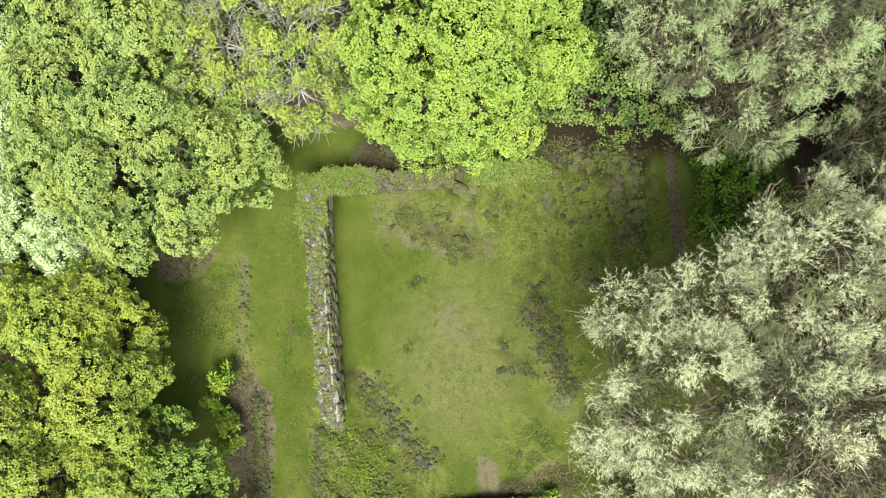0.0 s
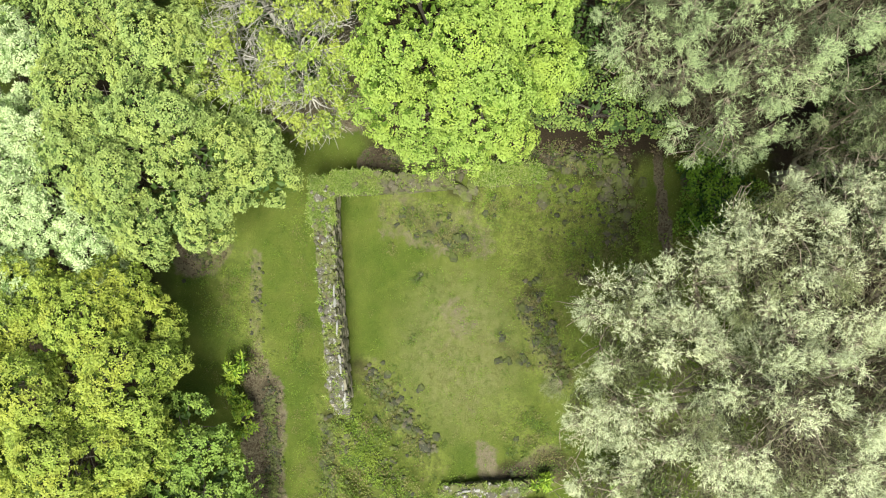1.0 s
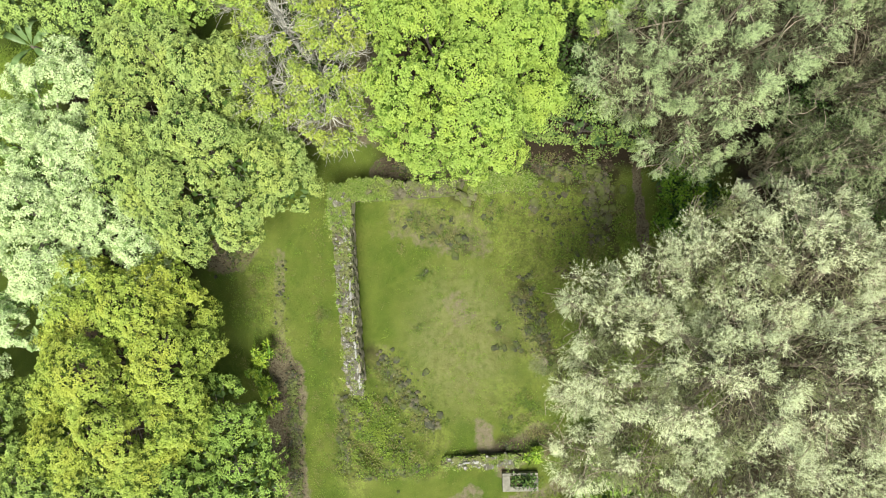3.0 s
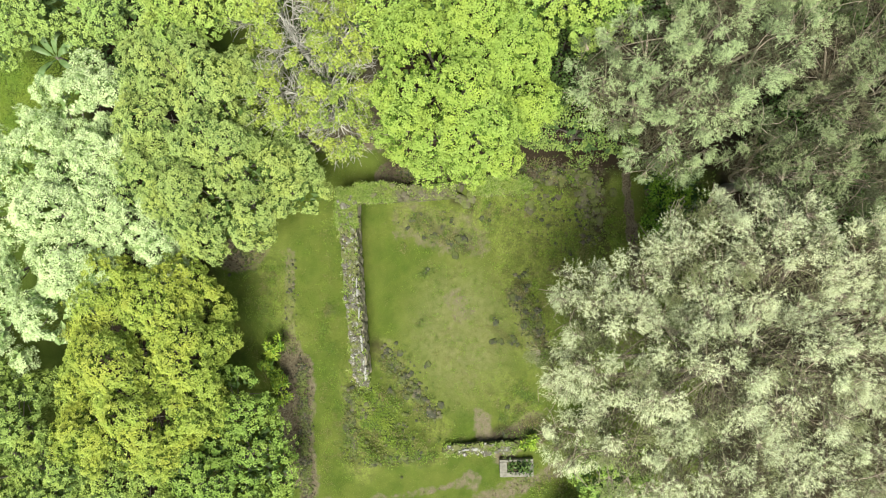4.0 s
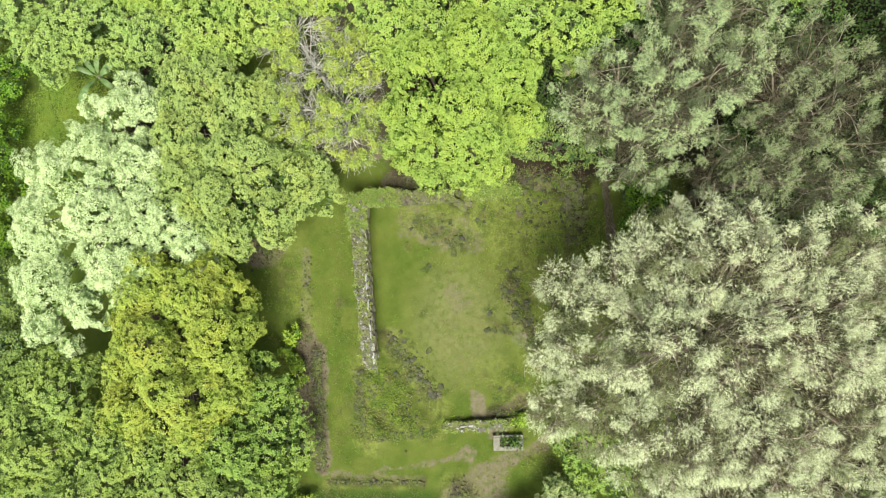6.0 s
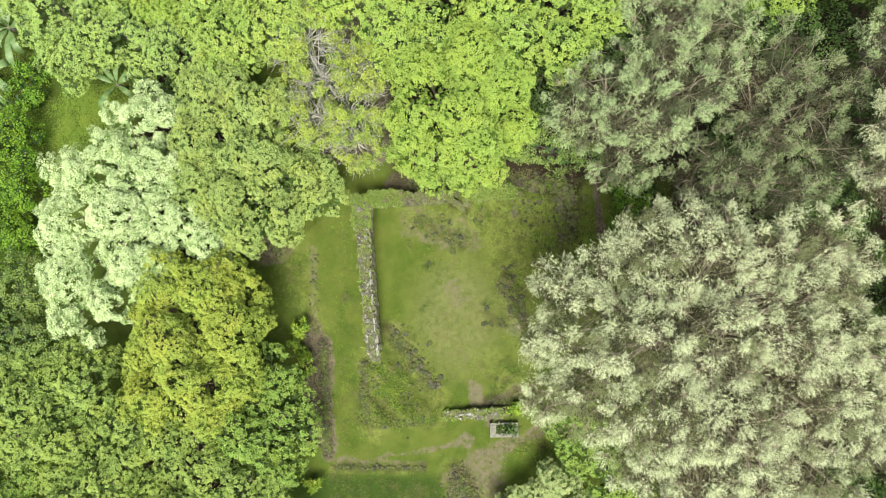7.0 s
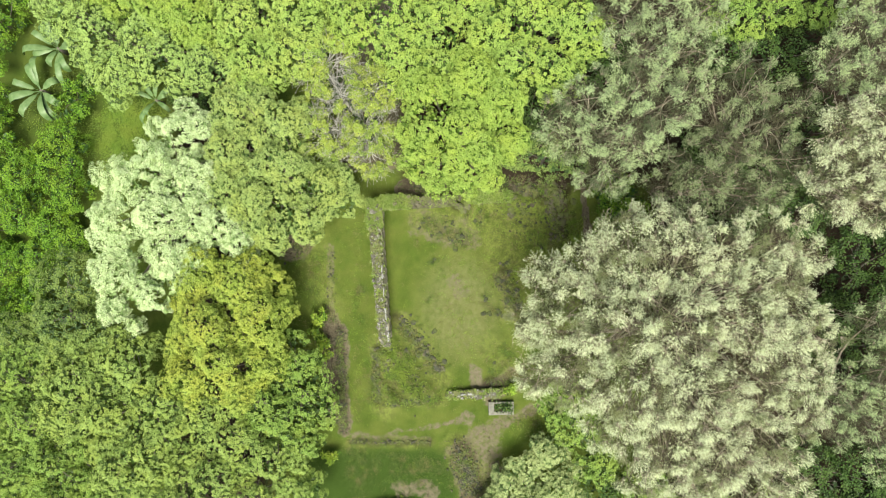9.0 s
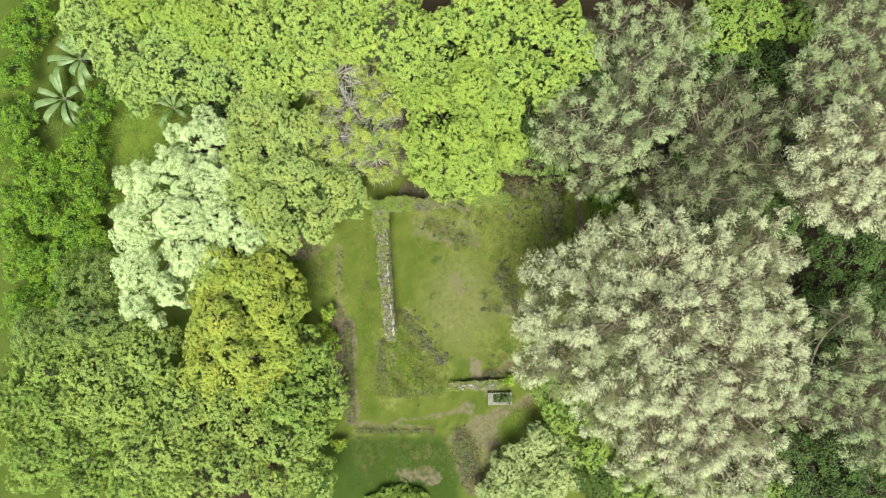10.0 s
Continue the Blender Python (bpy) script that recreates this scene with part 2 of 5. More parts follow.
def bend(a, b, sag, steps=5):
    """A curved limb from a to b that bows by sag."""
    a, b = np.asarray(a, float), np.asarray(b, float)
    k = np.linspace(0, 1, steps)[:, None]
    return a + (b - a) * k + np.asarray(sag) * (4 * k * (1 - k))


# ---- the lie of the land ----
def near_line(x, y, x0, y0, x1, y1):
    """Distance to a stretch of line."""
    dx, dy = x1 - x0, y1 - y0
    k = np.clip(((x - x0) * dx + (y - y0) * dy) / (dx * dx + dy * dy), 0, 1)
    return np.hypot(x - x0 - k * dx, y - y0 - k * dy)


def step(d, a, b):
    """1 below a, 0 above b, smooth between."""
    k = np.clip((b - d) / (b - a), 0, 1)
    return k * k * (3 - 2 * k)


# fallen walls: x0, y0, x1, y1, height, width
MOUNDS = [
    (-3.4, -5.6, -3.3, -8.5, 0.45, 0.9), (-3.0, -8.4, -0.4, -8.2, 0.4, 0.7), (-2.4, -6.4, -1.8, -7.6, 0.3, 0.9),
    (2.8, 2.4, 5.9, 2.6, 0.45, 0.7), (5.7, 2.4, 6.0, -1.8, 0.4, 0.9), (2.9, -1.8, 4.2, -4.6, 0.25, 0.8), (4.4, -1.0, 6.4, -1.7, 0.25, 0.5),
    (-5.9, -4.9, -5.7, -10.2, 0.16, 0.4), (-5.4, -10.9, -1.0, -10.9, 0.12, 0.3), (0.4, -11.4, 1.6, -13.8, 0.2, 0.8),
]


def ground_height(x, y):
    x, y = np.asarray(x, float), np.asarray(y, float)
    z = 0.03 * np.sin(x * 1.3 + 0.4) * np.cos(y * 1.1) + 0.02 * np.sin(x * 2.9 + y * 2.3) + 0.012 * np.sin(x * 6.1 - y * 4.7)
    z = z - 1.5 * (1 - step(-x, 12.0, 22.0)) + 0.8 * (1 - step(x, 10.0, 24.0))
    for x0, y0, x1, y1, h, w in MOUNDS:
        d = near_line(x, y, x0, y0, x1, y1)
        z = z + h * np.exp(-(d / w) ** 2 * 1.5) * (0.8 + 0.2 * np.sin(x * 5 + y * 4))
    return z


# bare earth: x0, y0, x1, y1, half width, how bare
TRACKS = [
    (1.42, -7.0, 1.45, -8.1, 0.34, 0.62), (0.2, -2.2, 0.5, -2.7, 0.5, 0.48), (0.3, -3.5, 1.0, -5.2, 0.5, 0.3),
    (7.2, 3.2, 7.3, 2.2, 0.17, 0.95), (7.3, 2.2, 7.5, 0.7, 0.17, 0.95), (7.5, 0.7, 7.65, -2.0, 0.17, 0.95),
    (-6.5, -0.3, -6.4, -3.4, 0.25, 0.5), (-6.5, -4.0, -6.35, -9.6, 0.38, 0.95), (-5.9, -4.7, -5.7, -10.3, 0.35, 0.7), (-5.9, -10.5, -1.2, -10.75, 0.22, 0.52),
    (-3.0, -10.3, -0.9, -10.05, 0.14, 0.48), (-0.9, -10.05, 1.2, -9.5, 0.18, 0.54), (1.0, -9.4, 1.1, -9.6, 0.34, 0.55), (1.9, -10.3, 4.8, -8.9, 0.3, 0.56),
    (1.9, -10.6, 2.4, -13.5, 0.9, 0.55), (0.7, -11.4, 1.4, -13.8, 0.7, 0.75), (-2.5, -13.4, -1.0, -13.5, 0.5, 0.55),
    (-2.5, 2.8, 5.8, 3.2, 0.45, 0.9), (5.7, 2.6, 6.2, 0.8, 0.35, 0.7), (8.6, 2.3, 9.4, 2.6, 0.5, 0.9), (-8.8, -0.4, -7.9, -0.2, 0.6, 0.8),
    (-2.6, -4.3, -1.0, -6.8, 0.5, 0.4), (2.9, -2.0, 3.9, -4.5, 0.45, 0.6), (0.2, 0.6, 1.0, 0.3, 0.8, 0.45),
    (4.2, -0.9, 6.4, -1.75, 0.12, 0.9),
    (-1.5, 1.0, 0.9, 0.4, 0.9, 0.5), (2.2, -8.1, 3.6, -7.4, 0.6, 0.7),
]


def bareness(x, y):
    x, y = np.asarray(x, float), np.asarray(y, float)
    b = np.zeros(np.broadcast(x, y).shape)
    wob = 0.12 * np.sin(x * 3.1 + y * 1.7) + 0.08 * np.sin(y * 6.3 - x * 4.1)
    for x0, y0, x1, y1, w, k in TRACKS:
        b = np.maximum(b, k * step(near_line(x, y, x0, y0, x1, y1) + wob * min(w * 2, 1), w * 0.6, w * 1.7))
    shade = (1 - step(np.abs(x - 0.3), 9.5, 12.0)) * 0.8
    b = np.maximum(b, shade * (x > 0) * (0.8 + 0.2 * np.sin(x * 2.1 + y)))
    b = np.maximum(b, (1 - step(y, 3.4, 4.4)) * 0.85 * (1 - step(x, -7.0, -5.5)))
    return b * step(np.hypot(x, y), 32.0, 42.0)


# moss and herbs over buried masonry: x0, y0, x1, y1, half width, how much
MOSSY = [
    (-1.6, 1.3, 1.6, 1.2, 0.7, 0.7), (1.6, 1.5, 5.6, 1.6, 0.9, 1.0), (2.6, 0.4, 5.8, 0.2, 0.9, 1.0), (3.6, -0.8, 6.2, -1.4, 0.7, 0.9), (2.6, -1.0, 4.0, -4.6, 0.8, 0.8), (2.2, -5.6, 3.8, -7.4, 0.7, 0.7),
    (-3.6, -5.4, -3.4, -8.8, 0.7, 1.0), (-2.6, -4.4, -0.6, -7.4, 0.6, 0.9), (-3.0, -8.6, -0.4, -8.5, 0.4, 0.8), (6.4, 2.6, 6.6, -2.0, 0.5, 0.8), (-7.3, -0.4, -6.6, -3.6, 0.7, 0.6), (0.4, -11.2, 1.6, -13.8, 0.9, 0.7), (-5.4, -10.9, -1.0, -10.9, 0.25, 0.7),
]


def mossiness(x, y):
    x, y = np.asarray(x, float), np.asarray(y, float)
    b = np.zeros(np.broadcast(x, y).shape)
    wob = 0.2 * np.sin(x * 2.3 + y * 1.9) + 0.12 * np.sin(y * 5.3 - x * 3.7)
    for x0, y0, x1, y1, w, k in MOSSY:
        b = np.maximum(b, k * step(near_line(x, y, x0, y0, x1, y1) + wob * w, w * 0.5, w * 1.5))
    return b


def dryness(x, y):
    """Yellowed, trodden grass inside the ruin."""
    x, y = np.asarray(x, float), np.asarray(y, float)
    return step(np.hypot((x - 0.6) / 2.6, (y + 3.6) / 3.4), 0.3, 1.2)


# dark bed soil and painted crevice shade among fallen stones: x0, y0, x1, y1, half width, depth of tone
SOIL_SHADE = [
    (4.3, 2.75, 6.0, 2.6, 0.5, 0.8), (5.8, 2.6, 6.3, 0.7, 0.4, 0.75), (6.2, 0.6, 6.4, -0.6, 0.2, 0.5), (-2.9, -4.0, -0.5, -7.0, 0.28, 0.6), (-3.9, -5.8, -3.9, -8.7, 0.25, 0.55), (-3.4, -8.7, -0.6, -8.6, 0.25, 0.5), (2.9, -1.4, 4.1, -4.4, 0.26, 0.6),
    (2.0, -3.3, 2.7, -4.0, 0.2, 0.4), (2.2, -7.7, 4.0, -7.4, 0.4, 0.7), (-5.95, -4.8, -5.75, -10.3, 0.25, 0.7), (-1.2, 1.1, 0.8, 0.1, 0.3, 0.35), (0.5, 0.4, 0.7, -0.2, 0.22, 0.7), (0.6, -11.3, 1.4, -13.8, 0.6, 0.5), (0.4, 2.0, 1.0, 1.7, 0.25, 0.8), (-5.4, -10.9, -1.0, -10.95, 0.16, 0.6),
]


def mould_shade(x, y):
    """Leaf mould darkened to paint the shade under the closed trees round the clearing and between fallen stones."""
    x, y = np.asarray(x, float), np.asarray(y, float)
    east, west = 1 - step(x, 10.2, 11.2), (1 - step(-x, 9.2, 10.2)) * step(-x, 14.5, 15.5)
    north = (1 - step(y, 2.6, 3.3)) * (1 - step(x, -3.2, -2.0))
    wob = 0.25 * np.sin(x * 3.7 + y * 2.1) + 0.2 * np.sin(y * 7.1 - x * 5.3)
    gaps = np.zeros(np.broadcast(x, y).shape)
    for x0, y0, x1, y1, w, k in SOIL_SHADE:
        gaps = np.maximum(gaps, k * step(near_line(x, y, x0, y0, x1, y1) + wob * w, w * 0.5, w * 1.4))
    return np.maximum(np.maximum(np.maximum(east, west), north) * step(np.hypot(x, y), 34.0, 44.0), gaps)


def lush_shading(x, y):
    """Deeper green grass: painted shade at the trees' feet, lush growth on the far west slope."""
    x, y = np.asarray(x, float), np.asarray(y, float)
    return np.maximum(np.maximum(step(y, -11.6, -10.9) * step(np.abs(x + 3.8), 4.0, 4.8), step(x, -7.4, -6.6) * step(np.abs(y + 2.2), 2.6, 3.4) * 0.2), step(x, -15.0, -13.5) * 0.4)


def graded(lo, hi, a, b, fine, mid, far):
    """Grid lines: fine between a and b, wider outwards, to the horizon."""
    inner = np.arange(a, b + 1e-6, fine)
    left, right = np.arange(lo, a, mid), np.arange(inner[-1] + mid, hi + 1e-6, mid)
    out = np.geomspace(1, far, 14)
    return np.concatenate([lo - out[::-1], left, inner, right, right[-1] + out])


gx, gy = graded(-32, 32, -9, 9.5, 0.17, 0.7, 900), graded(-24, 22, -14.5, 5, 0.17, 0.7, 900)
X, Y = np.meshgrid(gx, gy)
gv = np.stack([X, Y, ground_height(X, Y)], -1).reshape(-1, 3)
r, c = np.meshgrid(np.arange(len(gy) - 1), np.arange(len(gx) - 1), indexing="ij")
a = (r * len(gx) + c).ravel()
gt = np.concatenate([np.stack([a, a + 1, a + len(gx) + 1], 1), np.stack([a, a + len(gx) + 1, a + len(gx)], 1)])


def ground_material():
    m, t, b = nodes_of("grassy_ground")
    at = place_of(t)
    fine, mid, big = noise_of(t, 30, 5, 0.7, at), noise_of(t, 4, 4, 0.6, at), noise_of(t, 0.7, 3, 0.6, at)
    grass = ramp(t, fine, ((0.3, (0.045, 0.078, 0.01)), (0.6, (0.1, 0.146, 0.022)), (0.8, (0.155, 0.19, 0.04))))
    grass = mixed(t, ramp(t, noise_of(t, 1.9, 3, 0.6, at), ((0.42, (0.75, 0.75, 0.75)), (0.6, (0, 0, 0)))), grass, mixed(t, 0.55, grass, (0.05, 0.085, 0.012)))
    grass = mixed(t, ramp(t, big, ((0.35, (0, 0, 0)), (0.65, (0.8, 0.8, 0.8)))), grass, mixed(t, 0.5, grass, (0.19, 0.20, 0.05)))
    # deeper green for the lush slope and for tree shade painted on the lawn
    lush_shade_at = t.nodes.new("ShaderNodeAttribute")
    lush_shade_at.attribute_name = "lush_shade"
    grass = mixed(t, lush_shade_at.outputs["Fac"], grass, ramp(t, fine, ((0.3, (0.024, 0.048, 0.007)), (0.75, (0.066, 0.115, 0.018)))))
    dry_at = t.nodes.new("ShaderNodeAttribute")
    dry_at.attribute_name = "dry"
    straw = ramp(t, fine, ((0.3, (0.13, 0.14, 0.05)), (0.75, (0.27, 0.27, 0.12))))
    mult = t.nodes.new("ShaderNodeMath")
    mult.operation = "MULTIPLY"
    t.links.new(dry_at.outputs["Fac"], mult.inputs[0])
    t.links.new(ramp(t, mid, ((0.3, (0.3, 0.3, 0.3)), (0.7, (1, 1, 1)))), mult.inputs[1])
    grass = mixed(t, mult.outputs[0], grass, straw)
    earth = ramp(t, fine, ((0.25, (0.075, 0.066, 0.038)), (0.55, (0.19, 0.165, 0.11)), (0.8, (0.34, 0.3, 0.23))))
    bare_at = t.nodes.new("ShaderNodeAttribute")
    bare_at.attribute_name = "bare"
    push = t.nodes.new("ShaderNodeMath")
    push.operation = "ADD"
    spread = t.nodes.new("ShaderNodeMapRange")
    spread.inputs["To Min"].default_value, spread.inputs["To Max"].default_value = -0.45, 0.45
    t.links.new(mid, spread.inputs[0])
    t.links.new(bare_at.outputs["Fac"], push.inputs[0])
    t.links.new(spread.outputs[0], push.inputs[1])
    c = mixed(t, ramp(t, push.outputs[0], ((0.35, (0, 0, 0)), (0.62, (1, 1, 1)))), grass, earth)
    moss_at = t.nodes.new("ShaderNodeAttribute")
    moss_at.attribute_name = "moss"
    patch, speck = noise_of(t, 2.6, 5, 0.7, at), noise_of(t, 13, 5, 0.75, at)
    moss = ramp(t, patch, ((0.32, (0.07, 0.075, 0.022)), (0.45, (0.15, 0.17, 0.045)), (0.56, (0.2, 0.25, 0.05)), (0.7, (0.19, 0.165, 0.085))))
    moss = mixed(t, ramp(t, speck, ((0.4, (0.85, 0.85, 0.85)), (0.52, (0, 0, 0)))), moss, mixed(t, 0.6, moss, (0.045, 0.04, 0.022)))
    moss = mixed(t, ramp(t, speck, ((0.58, (0, 0, 0)), (0.68, (0.8, 0.8, 0.8)))), moss, (0.27, 0.32, 0.08))
    cover = t.nodes.new("ShaderNodeMath")
    cover.operation = "MULTIPLY"
    t.links.new(moss_at.outputs["Fac"], cover.inputs[0])
    t.links.new(ramp(t, noise_of(t, 1.3, 4, 0.6, at), ((0.3, (0.35, 0.35, 0.35)), (0.6, (1, 1, 1)))), cover.inputs[1])
    c = mixed(t, cover.outputs[0], c, moss)
    # leaf mould toned nearly black, painting shade under trees and among stones
    mould_shade_at = t.nodes.new("ShaderNodeAttribute")
    mould_shade_at.attribute_name = "mould_shade"
    c = mixed(t, mould_shade_at.outputs["Fac"], c, ramp(t, fine, ((0.3, (0.016, 0.012, 0.008)), (0.6, (0.04, 0.03, 0.018)), (0.8, (0.09, 0.065, 0.04)))))
    t.links.new(c, b.inputs["Base Color"])
    b.inputs["Roughness"].default_value = 0.95
    b.inputs["Specular IOR Level"].default_value = 0.2
    bump_of(t, b, fine, 0.8, 0.04)
    return m


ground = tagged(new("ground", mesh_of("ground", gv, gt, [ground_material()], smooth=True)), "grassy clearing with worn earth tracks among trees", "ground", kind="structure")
for key, values in (("bare", bareness(gv[:, 0], gv[:, 1])), ("dry", dryness(gv[:, 0], gv[:, 1])), ("mould_shade", mould_shade(gv[:, 0], gv[:, 1])), ("moss", mossiness(gv[:, 0], gv[:, 1])), ("lush_shade", lush_shading(gv[:, 0], gv[:, 1]))):
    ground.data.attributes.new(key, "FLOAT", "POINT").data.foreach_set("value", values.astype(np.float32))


# ---- trees ----
def cap_ways(n, low, rng, jitter):
    """Evenly spread directions on a ball, from the top down to the height low."""
    k = np.arange(n) + 0.5
    cz = 1 - k / n * (1 - low)
    ang = k * 2.39996 + rng.random() * 6
    flat = np.sqrt(np.maximum(1 - cz * cz, 0))
    return unit(np.stack([flat * np.cos(ang), flat * np.sin(ang), cz], 1) + rng.normal(0, jitter, (n, 3)))


UP = np.array([0, 0, 1.0])


def rosettes(s, at, d, rng):
    """Leaves that fan out round the axis of each rosette."""
    n, m = len(at), s["count"]
    axis = unit(d * 0.75 + UP * 0.5 + rng.normal(0, 0.2, d.shape))
    side = unit(np.cross(axis, rng.normal(0, 1, d.shape)))
    other = np.cross(axis, side)
    ang = (np.arange(m) * 2.39996)[None, :] + rng.random((n, 1)) * 6
    spread = (np.sqrt((np.arange(m) + 0.5) / m))[None, :] * np.ones((n, 1))
    radial = side[:, None] * np.cos(ang)[..., None] + other[:, None] * np.sin(ang)[..., None]
    along = unit(radial * (0.35 + spread[..., None]) + axis[:, None] * (0.75 - 0.75 * spread[..., None]) + rng.normal(0, 0.18, radial.shape))
    start = at[:, None] + radial * spread[..., None] * s["tuft"] * 0.45 - axis[:, None] * spread[..., None] * s["tuft"] * 0.5
    facing = unit(axis[:, None] * 0.6 + d[:, None] * 0.6 + radial * 0.25 + rng.normal(0, 0.22, radial.shape))
    long = s["leaf"] * np.repeat(rng.uniform(0.8, 1.2, n), m) * rng.uniform(0.8, 1.2, n * m)
    return leaves_of(start.reshape(-1, 3), along.reshape(-1, 3), facing.reshape(-1, 3), long, long * s["wide"])


def closed_crown(s, body, seed, rng):
    """A dense crown: rosettes packed over each bough, which swells in low bumps with dark gaps between them."""
    mid, size, rad, shift = body
    cell, amp = s["cell"], s["amp"]
    ats, outs = [], []
    for i in range(len(mid)):
        n = max(12, int(8.0 * (rad[i] + 0.16) ** 2 / s["gap"] ** 2))
        d = cap_ways(n, -0.3, rng, 0.8 / math.sqrt(n))
        p = mid[i] + d * (size[i] + 0.16)
        inside = np.zeros(n, bool)
        for j in np.where(np.abs(mid - mid[i]).max(1) < rad[i] + rad)[0]:
            if j != i:
                inside |= (((p - mid[j]) / (size[j] * 0.93 + 0.13)) ** 2).sum(1) < 1
        p, d = p[~inside], d[~inside]
        if not len(p):
            continue
        out = unit(d / size[i])
        f = np.array([noise.voronoi(Vector(q / cell))[0][0] for q in p])
        g = np.array([noise.voronoi(Vector(q / (cell * 3.2)))[0][0] for q in p])
        hole = np.array([noise.noise(Vector(q * 0.9) + Vector((seed * 1.3, 0, 0))) for q in p])
        rise = amp * (np.clip(1 - (f / 0.45) ** 2, -1.6, 1) + 2.0 * np.clip(1 - (g / 0.5) ** 2, -1.2, 1)) + rng.normal(0, 0.02, len(p)) + 0.3 * hole
        keep = (f + rng.normal(0, 0.04, len(p)) < s["open"]) & (rng.random(len(p)) > (hole < -0.42) * 0.8)
        ats.append((p + out * rise[:, None] - shift)[keep])
        outs.append(out[keep])
    at, d = np.vstack(ats), np.vstack(outs)
    n, m = len(at), s["count"]
    v, t = rosettes(s, at, d, rng)
    slots = np.repeat(rng.choice((0, 1, 2), n, p=(0.68, 0.07, 0.25)), m * 2)
    # older leaves under the rosettes, most in the dark tone that paints gap shade
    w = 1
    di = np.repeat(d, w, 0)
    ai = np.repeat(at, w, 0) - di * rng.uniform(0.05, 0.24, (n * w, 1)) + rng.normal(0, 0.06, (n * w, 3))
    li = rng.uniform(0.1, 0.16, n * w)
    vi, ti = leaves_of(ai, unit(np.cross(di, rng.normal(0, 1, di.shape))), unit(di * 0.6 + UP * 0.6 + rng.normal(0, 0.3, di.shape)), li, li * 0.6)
    # large older leaves deep in each bough close the crown, their dark tone painting shade
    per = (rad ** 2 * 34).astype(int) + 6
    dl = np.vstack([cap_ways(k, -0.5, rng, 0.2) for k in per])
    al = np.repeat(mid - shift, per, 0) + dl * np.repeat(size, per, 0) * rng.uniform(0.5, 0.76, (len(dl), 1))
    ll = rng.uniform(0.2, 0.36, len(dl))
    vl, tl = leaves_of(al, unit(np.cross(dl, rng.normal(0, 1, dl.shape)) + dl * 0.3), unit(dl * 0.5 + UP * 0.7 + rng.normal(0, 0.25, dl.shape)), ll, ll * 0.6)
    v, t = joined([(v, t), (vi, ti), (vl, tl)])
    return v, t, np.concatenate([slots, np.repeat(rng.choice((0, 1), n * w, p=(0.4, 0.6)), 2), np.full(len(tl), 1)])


def open_crown(s, p, out, rng, bald):
    """A loose crown: leafy clumps of rosettes at the twigs' ends, some of them bare."""
    rb = s["bump"] * rng.uniform(0.72, 1.25, len(p))
    leafy = rng.random(len(p)) > bald
    p, out, rb = p[leafy], out[leafy], rb[leafy]
    q, m = s["tufts"], s["count"]
    o, rr = np.repeat(out, q, 0), np.repeat(rb, q)[:, None]
    d = unit(o * 0.6 + UP * 0.15 + rng.normal(0, 0.62, o.shape))
    at = np.repeat(p, q, 0) + d * rr * rng.uniform(0.4, 1.06, (len(o), 1))
    n = len(at)
    v, t = rosettes(s, at, d, rng)
    # inner leaves, over half in the dark tone that paints shade
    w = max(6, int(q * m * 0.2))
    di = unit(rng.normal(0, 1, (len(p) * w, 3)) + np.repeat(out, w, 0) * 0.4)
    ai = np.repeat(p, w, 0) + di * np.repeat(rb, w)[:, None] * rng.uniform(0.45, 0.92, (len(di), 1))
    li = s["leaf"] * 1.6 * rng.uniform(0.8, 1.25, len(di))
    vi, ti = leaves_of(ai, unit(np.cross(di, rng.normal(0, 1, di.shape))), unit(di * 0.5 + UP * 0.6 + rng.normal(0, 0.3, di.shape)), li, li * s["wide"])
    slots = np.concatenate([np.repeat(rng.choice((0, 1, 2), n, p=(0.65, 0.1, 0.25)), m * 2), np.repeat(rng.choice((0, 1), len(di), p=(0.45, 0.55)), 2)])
    v, t = joined([(v, t), (vi, ti)])
    return v, t, slots


